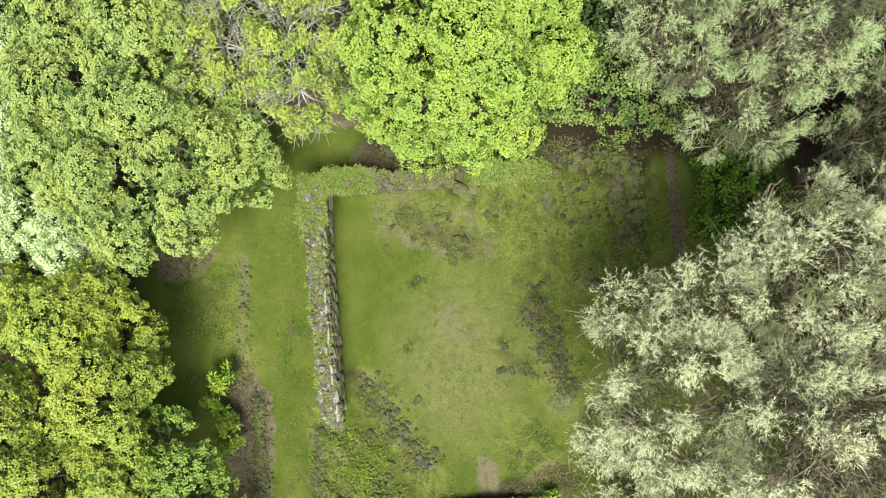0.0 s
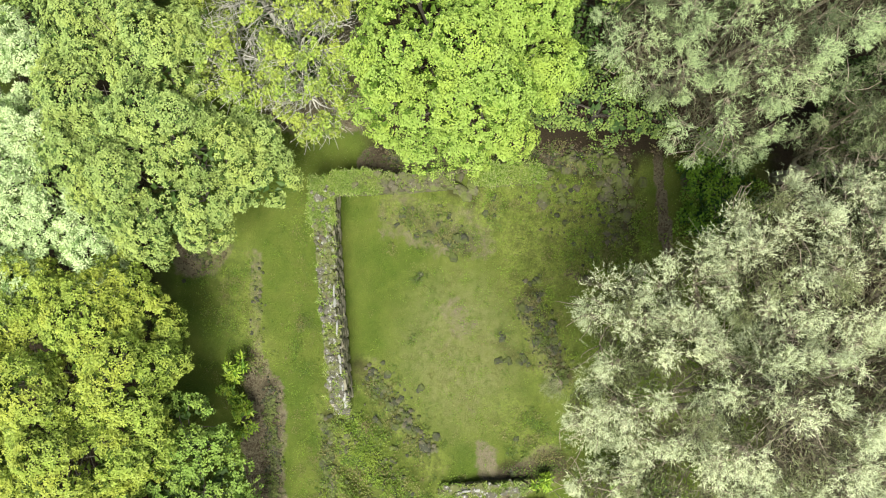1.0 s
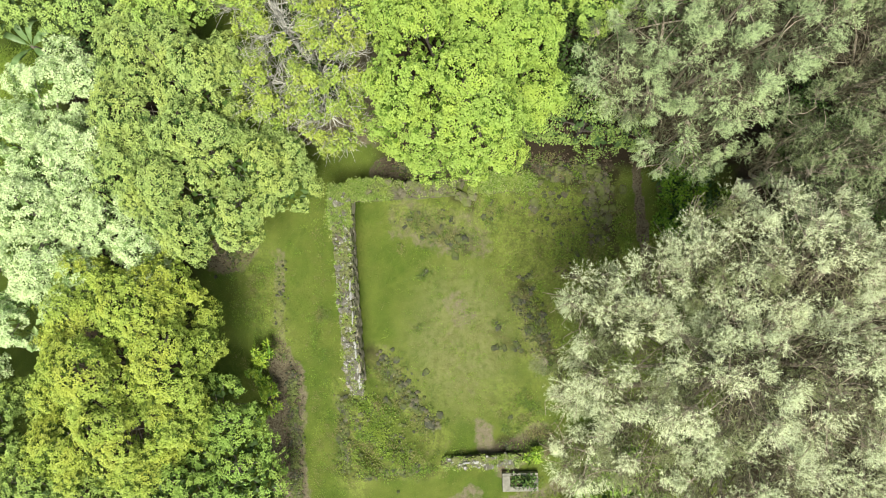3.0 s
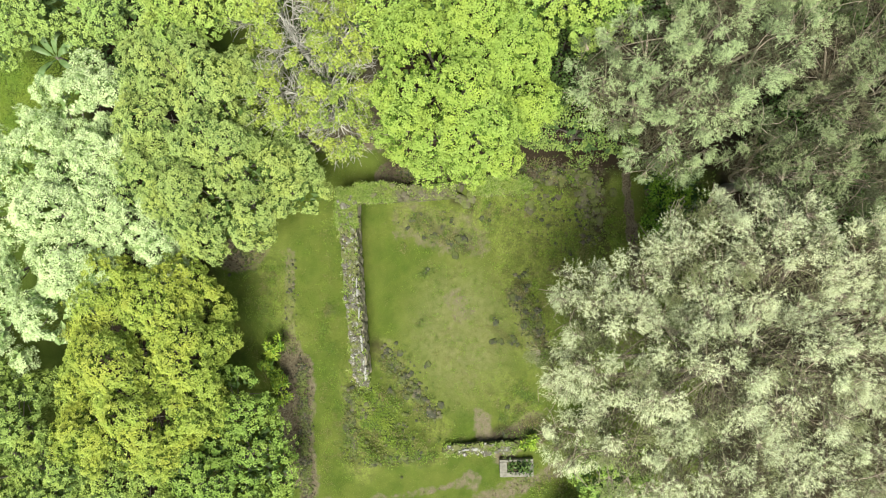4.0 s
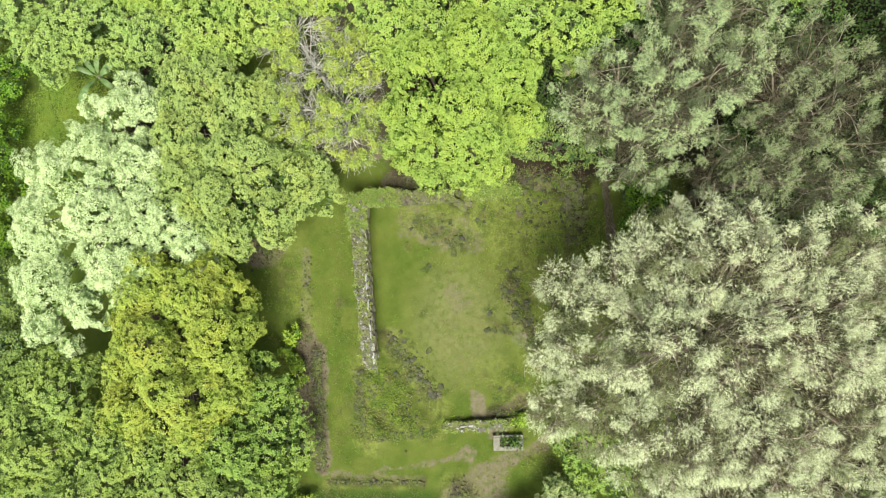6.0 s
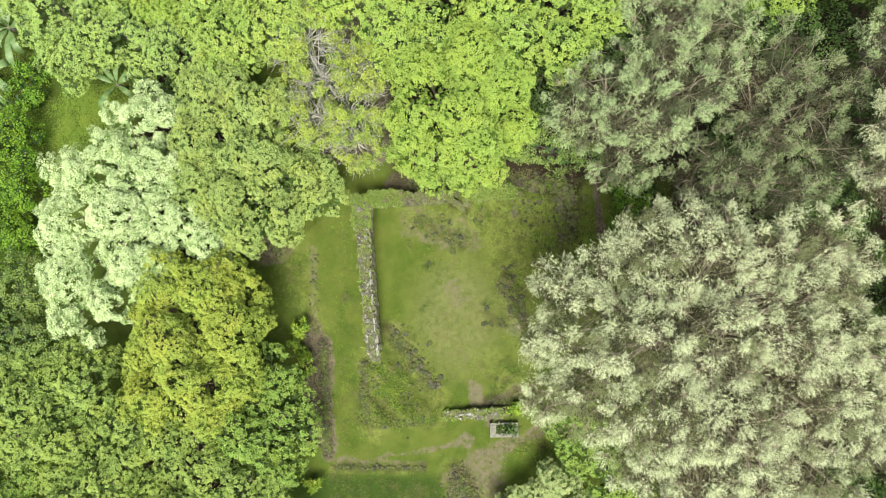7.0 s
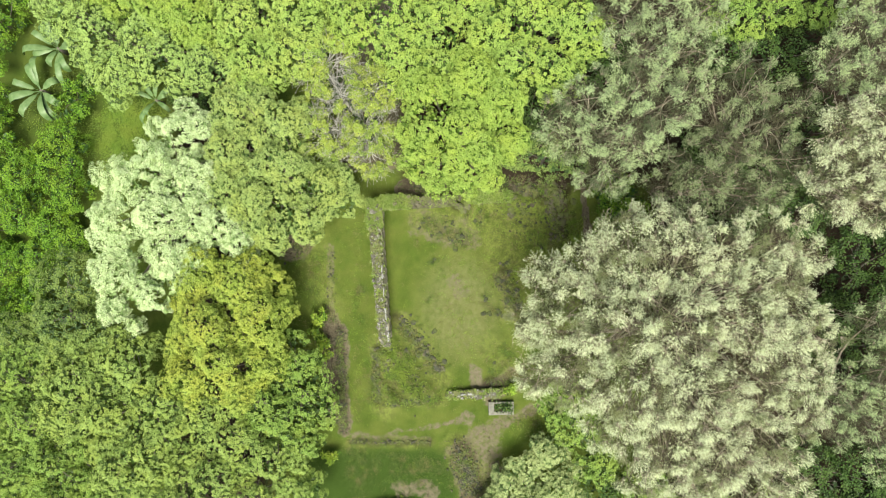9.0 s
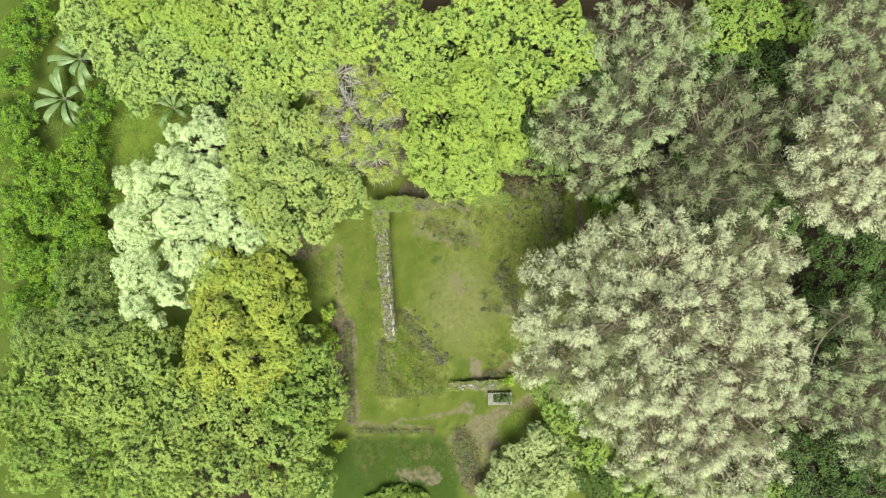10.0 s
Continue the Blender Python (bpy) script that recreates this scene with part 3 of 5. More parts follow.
def plume_crown(s, kind, p, out, body, rng):
    """Feathery crown: brushes of fine sprays that lean with the prevailing wind, leafy towards their tips, brown twigs within."""
    mid, size, rad, shift = body
    k, m = s["sprays"], s["needles"]
    lean = np.array((0.1, -0.42, 0.0)) * s["lean"]
    axis = unit(out * 0.7 + UP * 0.32 + lean + rng.normal(0, 0.16, out.shape))
    reach = s["reach"] * rng.uniform(0.65, 1.3, len(p))
    a, base = np.repeat(axis, k, 0), np.repeat(p - axis * s["reach"] * 0.2, k, 0)
    spray = unit(a + rng.normal(0, 0.52, a.shape))
    long = np.repeat(reach, k) * rng.uniform(0.82, 1.08, len(a))
    n = len(a)
    tone = np.repeat(rng.choice((0, 1, 2), len(p), p=(0.62, 0.1, 0.28)), k)
    # needles sit along the outer part of each spray
    u = 1 - 0.6 * rng.random((n, m)) ** 1.5
    dir2 = np.repeat(spray, m, 0)
    start = np.repeat(base, m, 0) + dir2 * (np.repeat(long, m) * u.ravel())[:, None] + rng.normal(0, 0.016, (n * m, 3))
    along = unit(dir2 * 0.55 + rng.normal(0, 0.5, dir2.shape))
    facing = unit(UP * 0.35 + dir2 * 0.8 + rng.normal(0, 0.2, dir2.shape))
    nl = s["leaf"] * rng.uniform(0.7, 1.3, n * m)
    v, t = blades_of(start, along, facing, nl, nl * s["wide"])
    slots = np.repeat(tone, m)
    # inner needles mostly take the darker tone, painting shade within the brush
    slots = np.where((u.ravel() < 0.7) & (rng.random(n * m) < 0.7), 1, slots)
    # the sprays' own brown twigs
    vt, tt = blades_of(base[::3], spray[::3], unit(UP + rng.normal(0, 0.4, spray[::3].shape)), long[::3] * 0.85, np.full(len(base[::3]), 0.014))
    # finer shoots fill the bough between the brushes; deeper dark ones paint the gaps' shade
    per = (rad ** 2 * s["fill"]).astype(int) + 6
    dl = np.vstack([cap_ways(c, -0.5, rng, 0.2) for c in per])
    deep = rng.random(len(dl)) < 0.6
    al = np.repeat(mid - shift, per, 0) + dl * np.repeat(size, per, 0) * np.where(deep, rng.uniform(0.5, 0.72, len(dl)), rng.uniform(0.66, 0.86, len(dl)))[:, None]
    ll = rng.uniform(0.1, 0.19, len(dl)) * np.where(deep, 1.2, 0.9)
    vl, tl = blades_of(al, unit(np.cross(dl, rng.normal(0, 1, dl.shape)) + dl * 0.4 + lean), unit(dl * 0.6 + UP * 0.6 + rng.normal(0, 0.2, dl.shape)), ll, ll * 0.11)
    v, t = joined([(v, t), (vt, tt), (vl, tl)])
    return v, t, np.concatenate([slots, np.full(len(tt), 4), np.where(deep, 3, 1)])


def make_tree(kind, label, lobes, seed, category="tree", bark=None, limb_size=1.0, twig_share=0.5, fill=1.0, bald=0.0):
    """A tree: trunk, a limb to each bough, twigs to each leafy bump, leaves in rosettes or fine plumes. lobes: x, y, top, radius."""
    rng = np.random.default_rng(seed)
    s = SPECIES[kind]
    feather = "feather" in kind
    lobes = np.array(lobes, float)
    foot = lobes[:, :2].mean(0)
    gz = float(ground_height(foot[0], foot[1]))
    shift = np.array([foot[0], foot[1], gz])

    def swell(boughs):
        """Radius, half height, middle and size of the boughs' leafy bodies."""
        r = np.maximum(boughs[:, 3] * 0.55, boughs[:, 3] * 0.97 - (0.2 if feather else 0.12))
        h = np.minimum(r * 0.9, (boughs[:, 2] - gz) * 0.45)
        m = np.stack([boughs[:, 0], boughs[:, 1], boughs[:, 2] - h], 1)
        return r, h, m, np.stack([r, r, h], 1)

    rad, tall, mid, size = swell(lobes)
    stems, stem_tall = mid - shift, tall
    mother = np.arange(len(lobes))
    if s.get("split"):
        # each bough carries a crest and a ring of lesser ones
        young, owners = [], []
        for i, (bx, by, bt, br) in enumerate(lobes):
            turn = rng.random() * 6.28
            young.append((bx + rng.normal(0, 0.08) * br, by + rng.normal(0, 0.08) * br, bt, br * 0.58))
            for k in range(s["split"]):
                ang, off = turn + k * 6.283 / s["split"] + rng.normal(0, 0.2), br * rng.uniform(0.5, 0.66)
                young.append((bx + off * math.cos(ang), by + off * math.sin(ang), bt - br * rng.uniform(0.22, 0.66), br * rng.uniform(0.34, 0.46)))
            owners += [i] * (s["split"] + 1)
        lobes, mother = np.array(young), np.array(owners)
        rad, tall, mid, size = swell(lobes)
    tree = tagged(new({"bush": "bush", "understory": "bush", "dull": "bush", "sapling": "sapling"}.get(kind, "feathery_tree" if feather else "broadleaf_tree")), label, category)
    tree.location = tuple(shift)
    top = lobes[:, 2].max() - gz
    girth = (0.03 * top + 0.02) * limb_size
    fork = np.array([0, 0, top * 0.34])
    bark = bark or BARK
    v, t = tube([(0, 0, -0.15), (0.02, 0, fork[2] * 0.3), (-0.03, 0.04, fork[2] * 0.7), fork], [girth * 1.5, girth * 1.1, girth, girth * 0.9], 9)
    under("trunk", mesh_of("trunk", v, t, [bark], smooth=True), tree)
    twigs, tips, outs = [], [], []
    arms = []
    for i in range(len(stems)):
        goal = stems[i] + (0, 0, stem_tall[i] * 0.3)
        reach = np.linalg.norm(goal - fork)
        pts = bend(fork - (0, 0, fork[2] * 0.25 * rng.random()), goal, (rng.normal(0, 0.06) * reach, rng.normal(0, 0.06) * reach, -0.08 * reach), 6)
        v, t = tube(pts, np.linspace(girth * 0.55, girth * 0.2, 6), 6)
        under("limb", mesh_of("limb", v, t, [bark], smooth=True), tree)
        arms.append(pts)
    for i in range(len(lobes)):
        pts = arms[mother[i]]
        n = max(2, int((s["dense"] if feather else 3.2) * fill * (rad[i] / s["bump"]) ** 2))
        d = cap_ways(n, -0.3, rng, 0.12)
        lump = np.array([noise.noise(Vector(q * 1.7) + Vector((seed, i, 0))) for q in d])
        p = mid[i] + d * size[i] * (0.9 + (0.45 if feather else 0.14) * lump + rng.normal(0, 0.07 if feather else 0.03, n))[:, None]
        inside = np.zeros(n, bool)
        for j in range(len(lobes)):
            if j != i:
                inside |= (((p - mid[j]) / (size[j] * 0.74)) ** 2).sum(1) < 1
        p, d = p[~inside], d[~inside]
        out = unit(d / size[i])
        tips.append(p - shift)
        outs.append(out)
        for q in p[rng.random(len(p)) < twig_share] - shift:
            start = pts[-1 - int(rng.integers(0, 3))]
            w = bend(start, q, rng.normal(0, 0.1, 3) * np.linalg.norm(q - start), 4)
            twigs.append(tube(w, np.array([0.028, 0.022, 0.015, 0.006]) * limb_size * (0.6 + top / 12), 4))
            if kind == "sparse" or feather:
                for _ in range(16 if kind == "sparse" else 5 if kind == "creamfeather" else 2):
                    f = w[2] + (w[3] - w[2]) * rng.random()
                    g = f + unit(unit(w[3] - w[2]) + rng.normal(0, 0.6, 3)) * rng.uniform(0.4, 1.0)
                    twigs.append(tube(bend(f, g, rng.normal(0, 0.13, 3), 4), np.array((0.012, 0.011, 0.009, 0.005)) * (0.7 if kind == "sparse" else 1.0), 3))
    if twigs:
        v, t = joined(twigs)
        tagged(under("branchwork", mesh_of("branchwork", v, t, [bark], smooth=True), tree), kind="stuff")
    p, out = np.vstack(tips), np.vstack(outs)
    body = (mid, size, rad, shift)
    if feather:
        v, t, slots = plume_crown(s, kind, p, out, body, rng)
    elif kind in ("sparse", "sapling"):
        v, t, slots = open_crown(s, p, out, rng, bald)
    else:
        v, t, slots = closed_crown(s, body, seed, rng)
    under("crown", mesh_of("crown", v, t, s["leaves"] + [SHADE_NEEDLE, FEATHER_BARK], slots), tree)
    return tree


# kind, label, boughs (x, y, top, radius)
TREES = [
    ("silver", "silvery pale-leaved tree with dense bright crown",
     [(-13.4, 5.4, 4.0, 1.63), (-14.6, 4.1, 4.2, 1.33), (-16.2, 2.9, 4.0, 1.48), (-16.7, 0.9, 4.2, 1.48), (-14.4, 1.7, 4.8, 1.89), (-12.8, 2.9, 4.5, 1.61), (-12.1, 1.1, 4.2, 1.47), (-10.6, -0.0, 3.8, 1.49), (-13.7, -0.6, 4.5, 1.9), (-16.5, -1.5, 4.2, 1.48), (-16.4, -3.3, 3.8, 1.5), (-14.4, -2.4, 4.1, 1.33)]),
    ("mid", "green broadleaf tree with a lumpy dense crown",
     [(-10.1, 6.6, 4.6, 1.6), (-8.2, 5.7, 5.0, 1.72), (-10.4, 4.6, 4.6, 1.75), (-8.0, 3.7, 4.8, 1.73), (-6.1, 2.9, 4.2, 1.47), (-5.3, 2.0, 3.6, 1.05), (-7.0, 1.4, 4.1, 1.62), (-9.2, 2.0, 4.6, 1.75), (-8.5, 0.8, 3.9, 1.34), (-10.8, 2.9, 4.3, 1.17)]),
    ("olive", "dense yellow-olive broadleaf tree with a domed crown",
     [(-10.7, -2.1, 4.6, 2.19), (-9.5, -3.8, 4.8, 2.03), (-11.7, -3.8, 5.1, 2.3), (-10.6, -6.1, 5.1, 2.16), (-12.8, -6.5, 4.6, 1.75), (-9.1, -2.1, 3.9, 1.34), (-9.3, -6.2, 4.4, 1.47), (-12.2, -2.1, 4.4, 1.76)]),
    ("fresh", "fresh green leafy tree at the clearing's edge",
     [(-7.8, -5.8, 3.3, 1.51), (-7.2, -7.7, 3.1, 1.52), (-8.4, -8.8, 3.5, 1.81), (-6.5, -8.8, 2.3, 0.93), (-9.5, -8.1, 3.7, 1.5), (-7.5, -10.2, 2.6, 1.23)]),
    ("midfar", "green broadleaf tree with a lumpy dense crown",
     [(-10.7, -9.9, 3.7, 2.1), (-8.7, -10.9, 3.4, 1.66), (-11.9, -12.0, 3.9, 2.09), (-9.5, -12.9, 3.7, 2.1), (-7.2, -12.8, 3.1, 1.16), (-13.8, -13.0, 3.7, 1.8)]),
    ("midfar", "green broadleaf tree with a lumpy dense crown",
     [(-16.5, -6.4, 3.6, 2.11), (-14.3, -8.1, 3.8, 1.8), (-12.6, -8.8, 3.4, 1.2), (-17.0, -8.7, 3.8, 2.1), (-14.8, -10.2, 4.0, 1.79), (-16.8, -11.5, 3.6, 2.11), (-19.5, -6.8, 3.1, 2.14), (-19.8, -8.9, 3.1, 2.14)]),
    ("fresh", "fresh green leafy tree at the clearing's edge",
     [(-23.1, -6.9, 2.2, 2.51), (-22.3, -9.7, 2.5, 2.49), (-23.8, -12.3, 2.2, 2.2), (-20.8, -11.6, 2.4, 1.87), (-20.6, -13.5, 2.3, 1.88), (-25.0, -9.1, 2.2, 1.88), (-17.4, -13.5, 3.0, 1.84)]),
    ("dull", "dull green shrubby tree with small leaves",
     [(-20.2, -2.2, 2.2, 1.88), (-20.4, -4.1, 2.6, 1.86), (-18.9, -4.7, 2.4, 1.24), (-23.4, -5.1, 1.8, 1.58)]),
    ("palegreen", "pale green small-leaved tree with a layered crown",
     [(-20.1, 12.2, 2.9, 1.83), (-18.1, 10.9, 3.2, 2.12), (-15.6, 9.9, 3.4, 2.11), (-13.9, 9.4, 3.2, 1.7), (-17.1, 8.8, 2.8, 1.68), (-12.3, 8.8, 3.0, 1.25), (-14.9, 11.3, 3.6, 1.79), (-11.9, 9.3, 3.4, 1.35)]),
    ("lime", "bright lime-green broadleaf tree in young leaf",
     [(-14.9, 12.0, 4.2, 1.76), (-13.0, 11.6, 4.4, 1.61), (-12.2, 10.8, 4.2, 1.32), (-16.8, 12.7, 4.0, 1.77)]),
    ("olivegreen", "olive-green broadleaf tree in a dense stand",
     [(-9.8, 10.5, 5.4, 1.84), (-7.7, 11.2, 5.8, 1.82), (-9.4, 8.6, 5.0, 1.72), (-7.2, 9.0, 5.6, 1.69), (-10.1, 12.2, 5.4, 1.7), (-6.4, 10.4, 5.6, 1.41)]),
    ("sparse", "half-bare tree with grey twigs and yellow-green leaves",
     [(-5.9, 8.5, 5.2, 1.71), (-5.1, 7.1, 5.0, 1.72), (-4.0, 5.7, 4.7, 1.45), (-5.8, 5.5, 4.3, 1.46), (-3.8, 4.4, 3.9, 1.18), (-3.3, 7.4, 5.0, 1.15)]),
    ("limegreen", "yellow-green broadleaf tree with clumped leaves",
     [(-4.4, 10.3, 5.9, 1.67), (-2.7, 10.8, 6.1, 1.94), (-0.7, 10.2, 6.2, 1.66), (-2.1, 8.6, 5.8, 1.68), (-0.5, 8.3, 5.8, 1.4), (-4.9, 12.0, 5.7, 1.68), (0.9, 11.3, 6.2, 1.65)]),
    ("lime", "bright lime-green broadleaf tree in young leaf",
     [(-0.7, 6.9, 6.2, 1.66), (1.2, 7.3, 6.5, 1.91), (2.6, 6.6, 6.0, 1.25), (-1.0, 5.2, 6.2, 1.52), (0.9, 5.1, 6.7, 2.04), (2.6, 4.7, 5.8, 1.26), (-0.5, 3.6, 5.3, 1.42), (1.2, 3.4, 5.3, 1.42), (-1.6, 4.0, 4.9, 1.01)]),
    ("limegreen", "yellow-green broadleaf tree with clumped leaves",
     [(2.3, 9.8, 6.5, 1.64), (3.9, 10.5, 6.9, 1.75), (5.5, 10.1, 7.1, 1.61), (3.1, 8.1, 6.7, 1.63), (4.7, 8.0, 6.9, 1.62), (6.3, 9.4, 6.9, 1.35), (2.3, 11.7, 6.5, 1.64)]),
    ("greyfeather", "grey-green feathery tree with fine needle foliage",
     [(4.95, 5.3, 7.2, 1.35), (5.9, 4.65, 7.0, 1.35), (6.1, 6.2, 8.0, 1.5), (7.6, 4.8, 8.4, 1.8), (7.1, 3.2, 7.0, 1.48), (8.9, 4.5, 7.0, 1.2), (9.2, 5.6, 8.0, 1.56), (8.2, 6.7, 8.0, 1.43), (10.3, 6.5, 7.8, 1.31)]),
    ("greyfeather", "grey-green feathery tree with fine needle foliage",
     [(7.7, 9.9, 7.8, 1.57), (8.6, 8.2, 8.2, 1.55), (9.7, 9.8, 8.0, 1.56), (10.8, 8.3, 7.8, 1.44), (11.5, 10.3, 7.4, 1.19)]),
    ("darkfeather", "dark grey-green feathery tree with brownish gaps",
     [(11.7, 6.0, 7.6, 1.84), (13.3, 7.1, 7.4, 1.59), (13.9, 5.0, 7.4, 1.85), (12.2, 4.2, 7.6, 1.58), (15.4, 6.1, 7.0, 1.34), (15.2, 3.7, 6.8, 1.35)]),
    ("fresh", "fresh green leafy tree at the clearing's edge",
     [(14.3, 11.3, 4.2, 1.74), (16.0, 11.8, 4.4, 1.73), (18.4, 11.5, 4.2, 1.45)]),
    ("greyfeather", "grey-green feathery tree with fine needle foliage",
     [(17.4, 7.9, 7.2, 1.59), (19.0, 8.3, 7.6, 1.57), (19.9, 9.7, 7.4, 1.32), (18.8, 6.6, 7.0, 1.34), (18.0, 9.5, 7.0, 1.2)]),
    ("creamfeather", "large pale cream-green feathery tree with drooping plumes",
     [(17.1, 4.8, 8.6, 1.53), (18.4, 5.0, 9.0, 1.51), (16.7, 3.3, 8.4, 1.41), (18.2, 3.0, 9.0, 1.63), (16.8, 2.0, 7.8, 1.18), (18.5, 1.5, 8.0, 1.43), (20.2, 1.2, 8.0, 1.04)]),
    ("darkfeather", "dark grey-green feathery tree with brownish gaps",
     [(11.0, 2.6, 8.0, 1.43), (12.7, 2.0, 7.8, 1.57), (10.4, 1.2, 8.2, 1.16), (14.2, 2.3, 7.2, 1.33), (10.3, 3.4, 7.0, 1.21), (9.5, 2.5, 6.5, 0.9), (10.1, 2.0, 6.8, 0.9)]),
    ("creamfeather", "large pale cream-green feathery tree with drooping plumes",
     [(7.6, 0.7, 8.6, 1.1), (8.8, 0.6, 8.8, 1.2), (10.2, 0.7, 8.6, 1.0), (6.9, 0.1, 8.8, 1.2), (5.8, -0.8, 8.4, 1.29), (4.3, -1.6, 8.0, 1.31), (7.4, -1.0, 10.2, 1.82), (5.0, -3.0, 9.8, 1.97), (3.7, -3.7, 8.2, 1.17), (9.3, -0.5, 10.4, 1.69), (11.1, -0.3, 10.0, 1.46), (13.4, -0.0, 9.2, 1.5), (15.3, -0.6, 8.2, 1.03), (6.9, -3.3, 11.2, 2.0), (9.2, -3.1, 11.4, 1.98), (11.7, -3.1, 10.8, 1.9), (14.4, -3.0, 9.6, 1.48), (15.8, -4.1, 8.6, 1.02), (5.5, -5.2, 10.0, 1.84), (4.0, -5.5, 8.4, 1.29), (7.4, -5.7, 11.2, 2.0), (9.7, -5.9, 11.4, 1.98), (12.3, -5.8, 10.6, 1.8), (14.9, -5.6, 9.2, 1.25), (7.0, -7.6, 10.0, 1.47), (8.9, -8.3, 10.2, 1.7), (11.0, -8.6, 10.2, 1.82), (13.6, -8.3, 9.4, 1.5), (13.9, -1.5, 9.4, 1.3), (13.5, -4.4, 10.2, 1.4), (14.6, -7.0, 9.2, 1.2), (12.6, -1.6, 9.9, 1.3), (8.3, -10.1, 8.6, 1.16), (10.5, -10.7, 9.0, 1.39), (12.8, -10.8, 8.8, 1.4), (14.6, -10.4, 8.2, 1.04)]),
    ("greyfeather", "grey-green feathery tree with fine needle foliage",
     [(19.2, -3.6, 6.8, 1.35), (19.7, -5.7, 7.0, 1.48), (18.4, -6.9, 6.4, 1.37), (19.5, -8.4, 6.8, 1.62), (17.6, -8.3, 6.4, 1.23), (20.6, -10.2, 6.4, 1.37)]),
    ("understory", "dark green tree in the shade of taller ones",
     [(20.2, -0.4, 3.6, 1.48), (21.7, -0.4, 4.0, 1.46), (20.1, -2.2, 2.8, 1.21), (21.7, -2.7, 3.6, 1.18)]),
    ("fresh", "fresh green leafy tree at the clearing's edge",
     [(5.5, -8.2, 3.5, 1.15), (6.65, -9.25, 4.0, 1.45), (7.3, -10.8, 3.8, 1.2), (6.1, -7.6, 3.5, 1.05)]),
    ("greygreen", "pale grey-green small-leaved tree with a rounded crown",
     [(5.1, -11.25, 2.3, 1.4), (6.05, -12.8, 2.3, 1.4), (3.2, -12.6, 2.0, 1.2), (4.45, -13.75, 2.3, 1.4), (2.25, -13.9, 1.8, 0.95)]),
    ("lime", "bright lime-green broadleaf tree in young leaf",
     [(-3.75, -15.1, 0.9, 1.1), (-2.2, -14.95, 1.0, 1.2), (-2.95, -15.6, 1.3, 1.5)]),
    ("fresh", "fresh green leafy tree at the clearing's edge",
     [(9.9, -12.6, 3.6, 1.34), (10.8, -13.5, 3.6, 1.19)]),
    ("greyfeather", "grey-green feathery tree with fine needle foliage", [(21.4, -4.7, 6.6, 1.35), (21.5, -7.1, 6.6, 1.35), (21.6, -9.6, 6.4, 1.36)]),
    ("greyfeather", "grey-green feathery tree with fine needle foliage", [(21.0, 8.3, 7.4, 1.31), (20.9, 6.5, 7.2, 1.19)]),
    ("greyfeather", "grey-green feathery tree with fine needle foliage", [(18.4, 11.4, 6.5, 1.21), (19.7, 11.3, 7, 1.32), (21.0, 11.1, 7, 1.32)]),
    ("fresh", "fresh green leafy tree at the clearing's edge", [(13.5, -14.1, 3.4, 1.49), (16.5, -14.3, 3.2, 1.8)]),
]
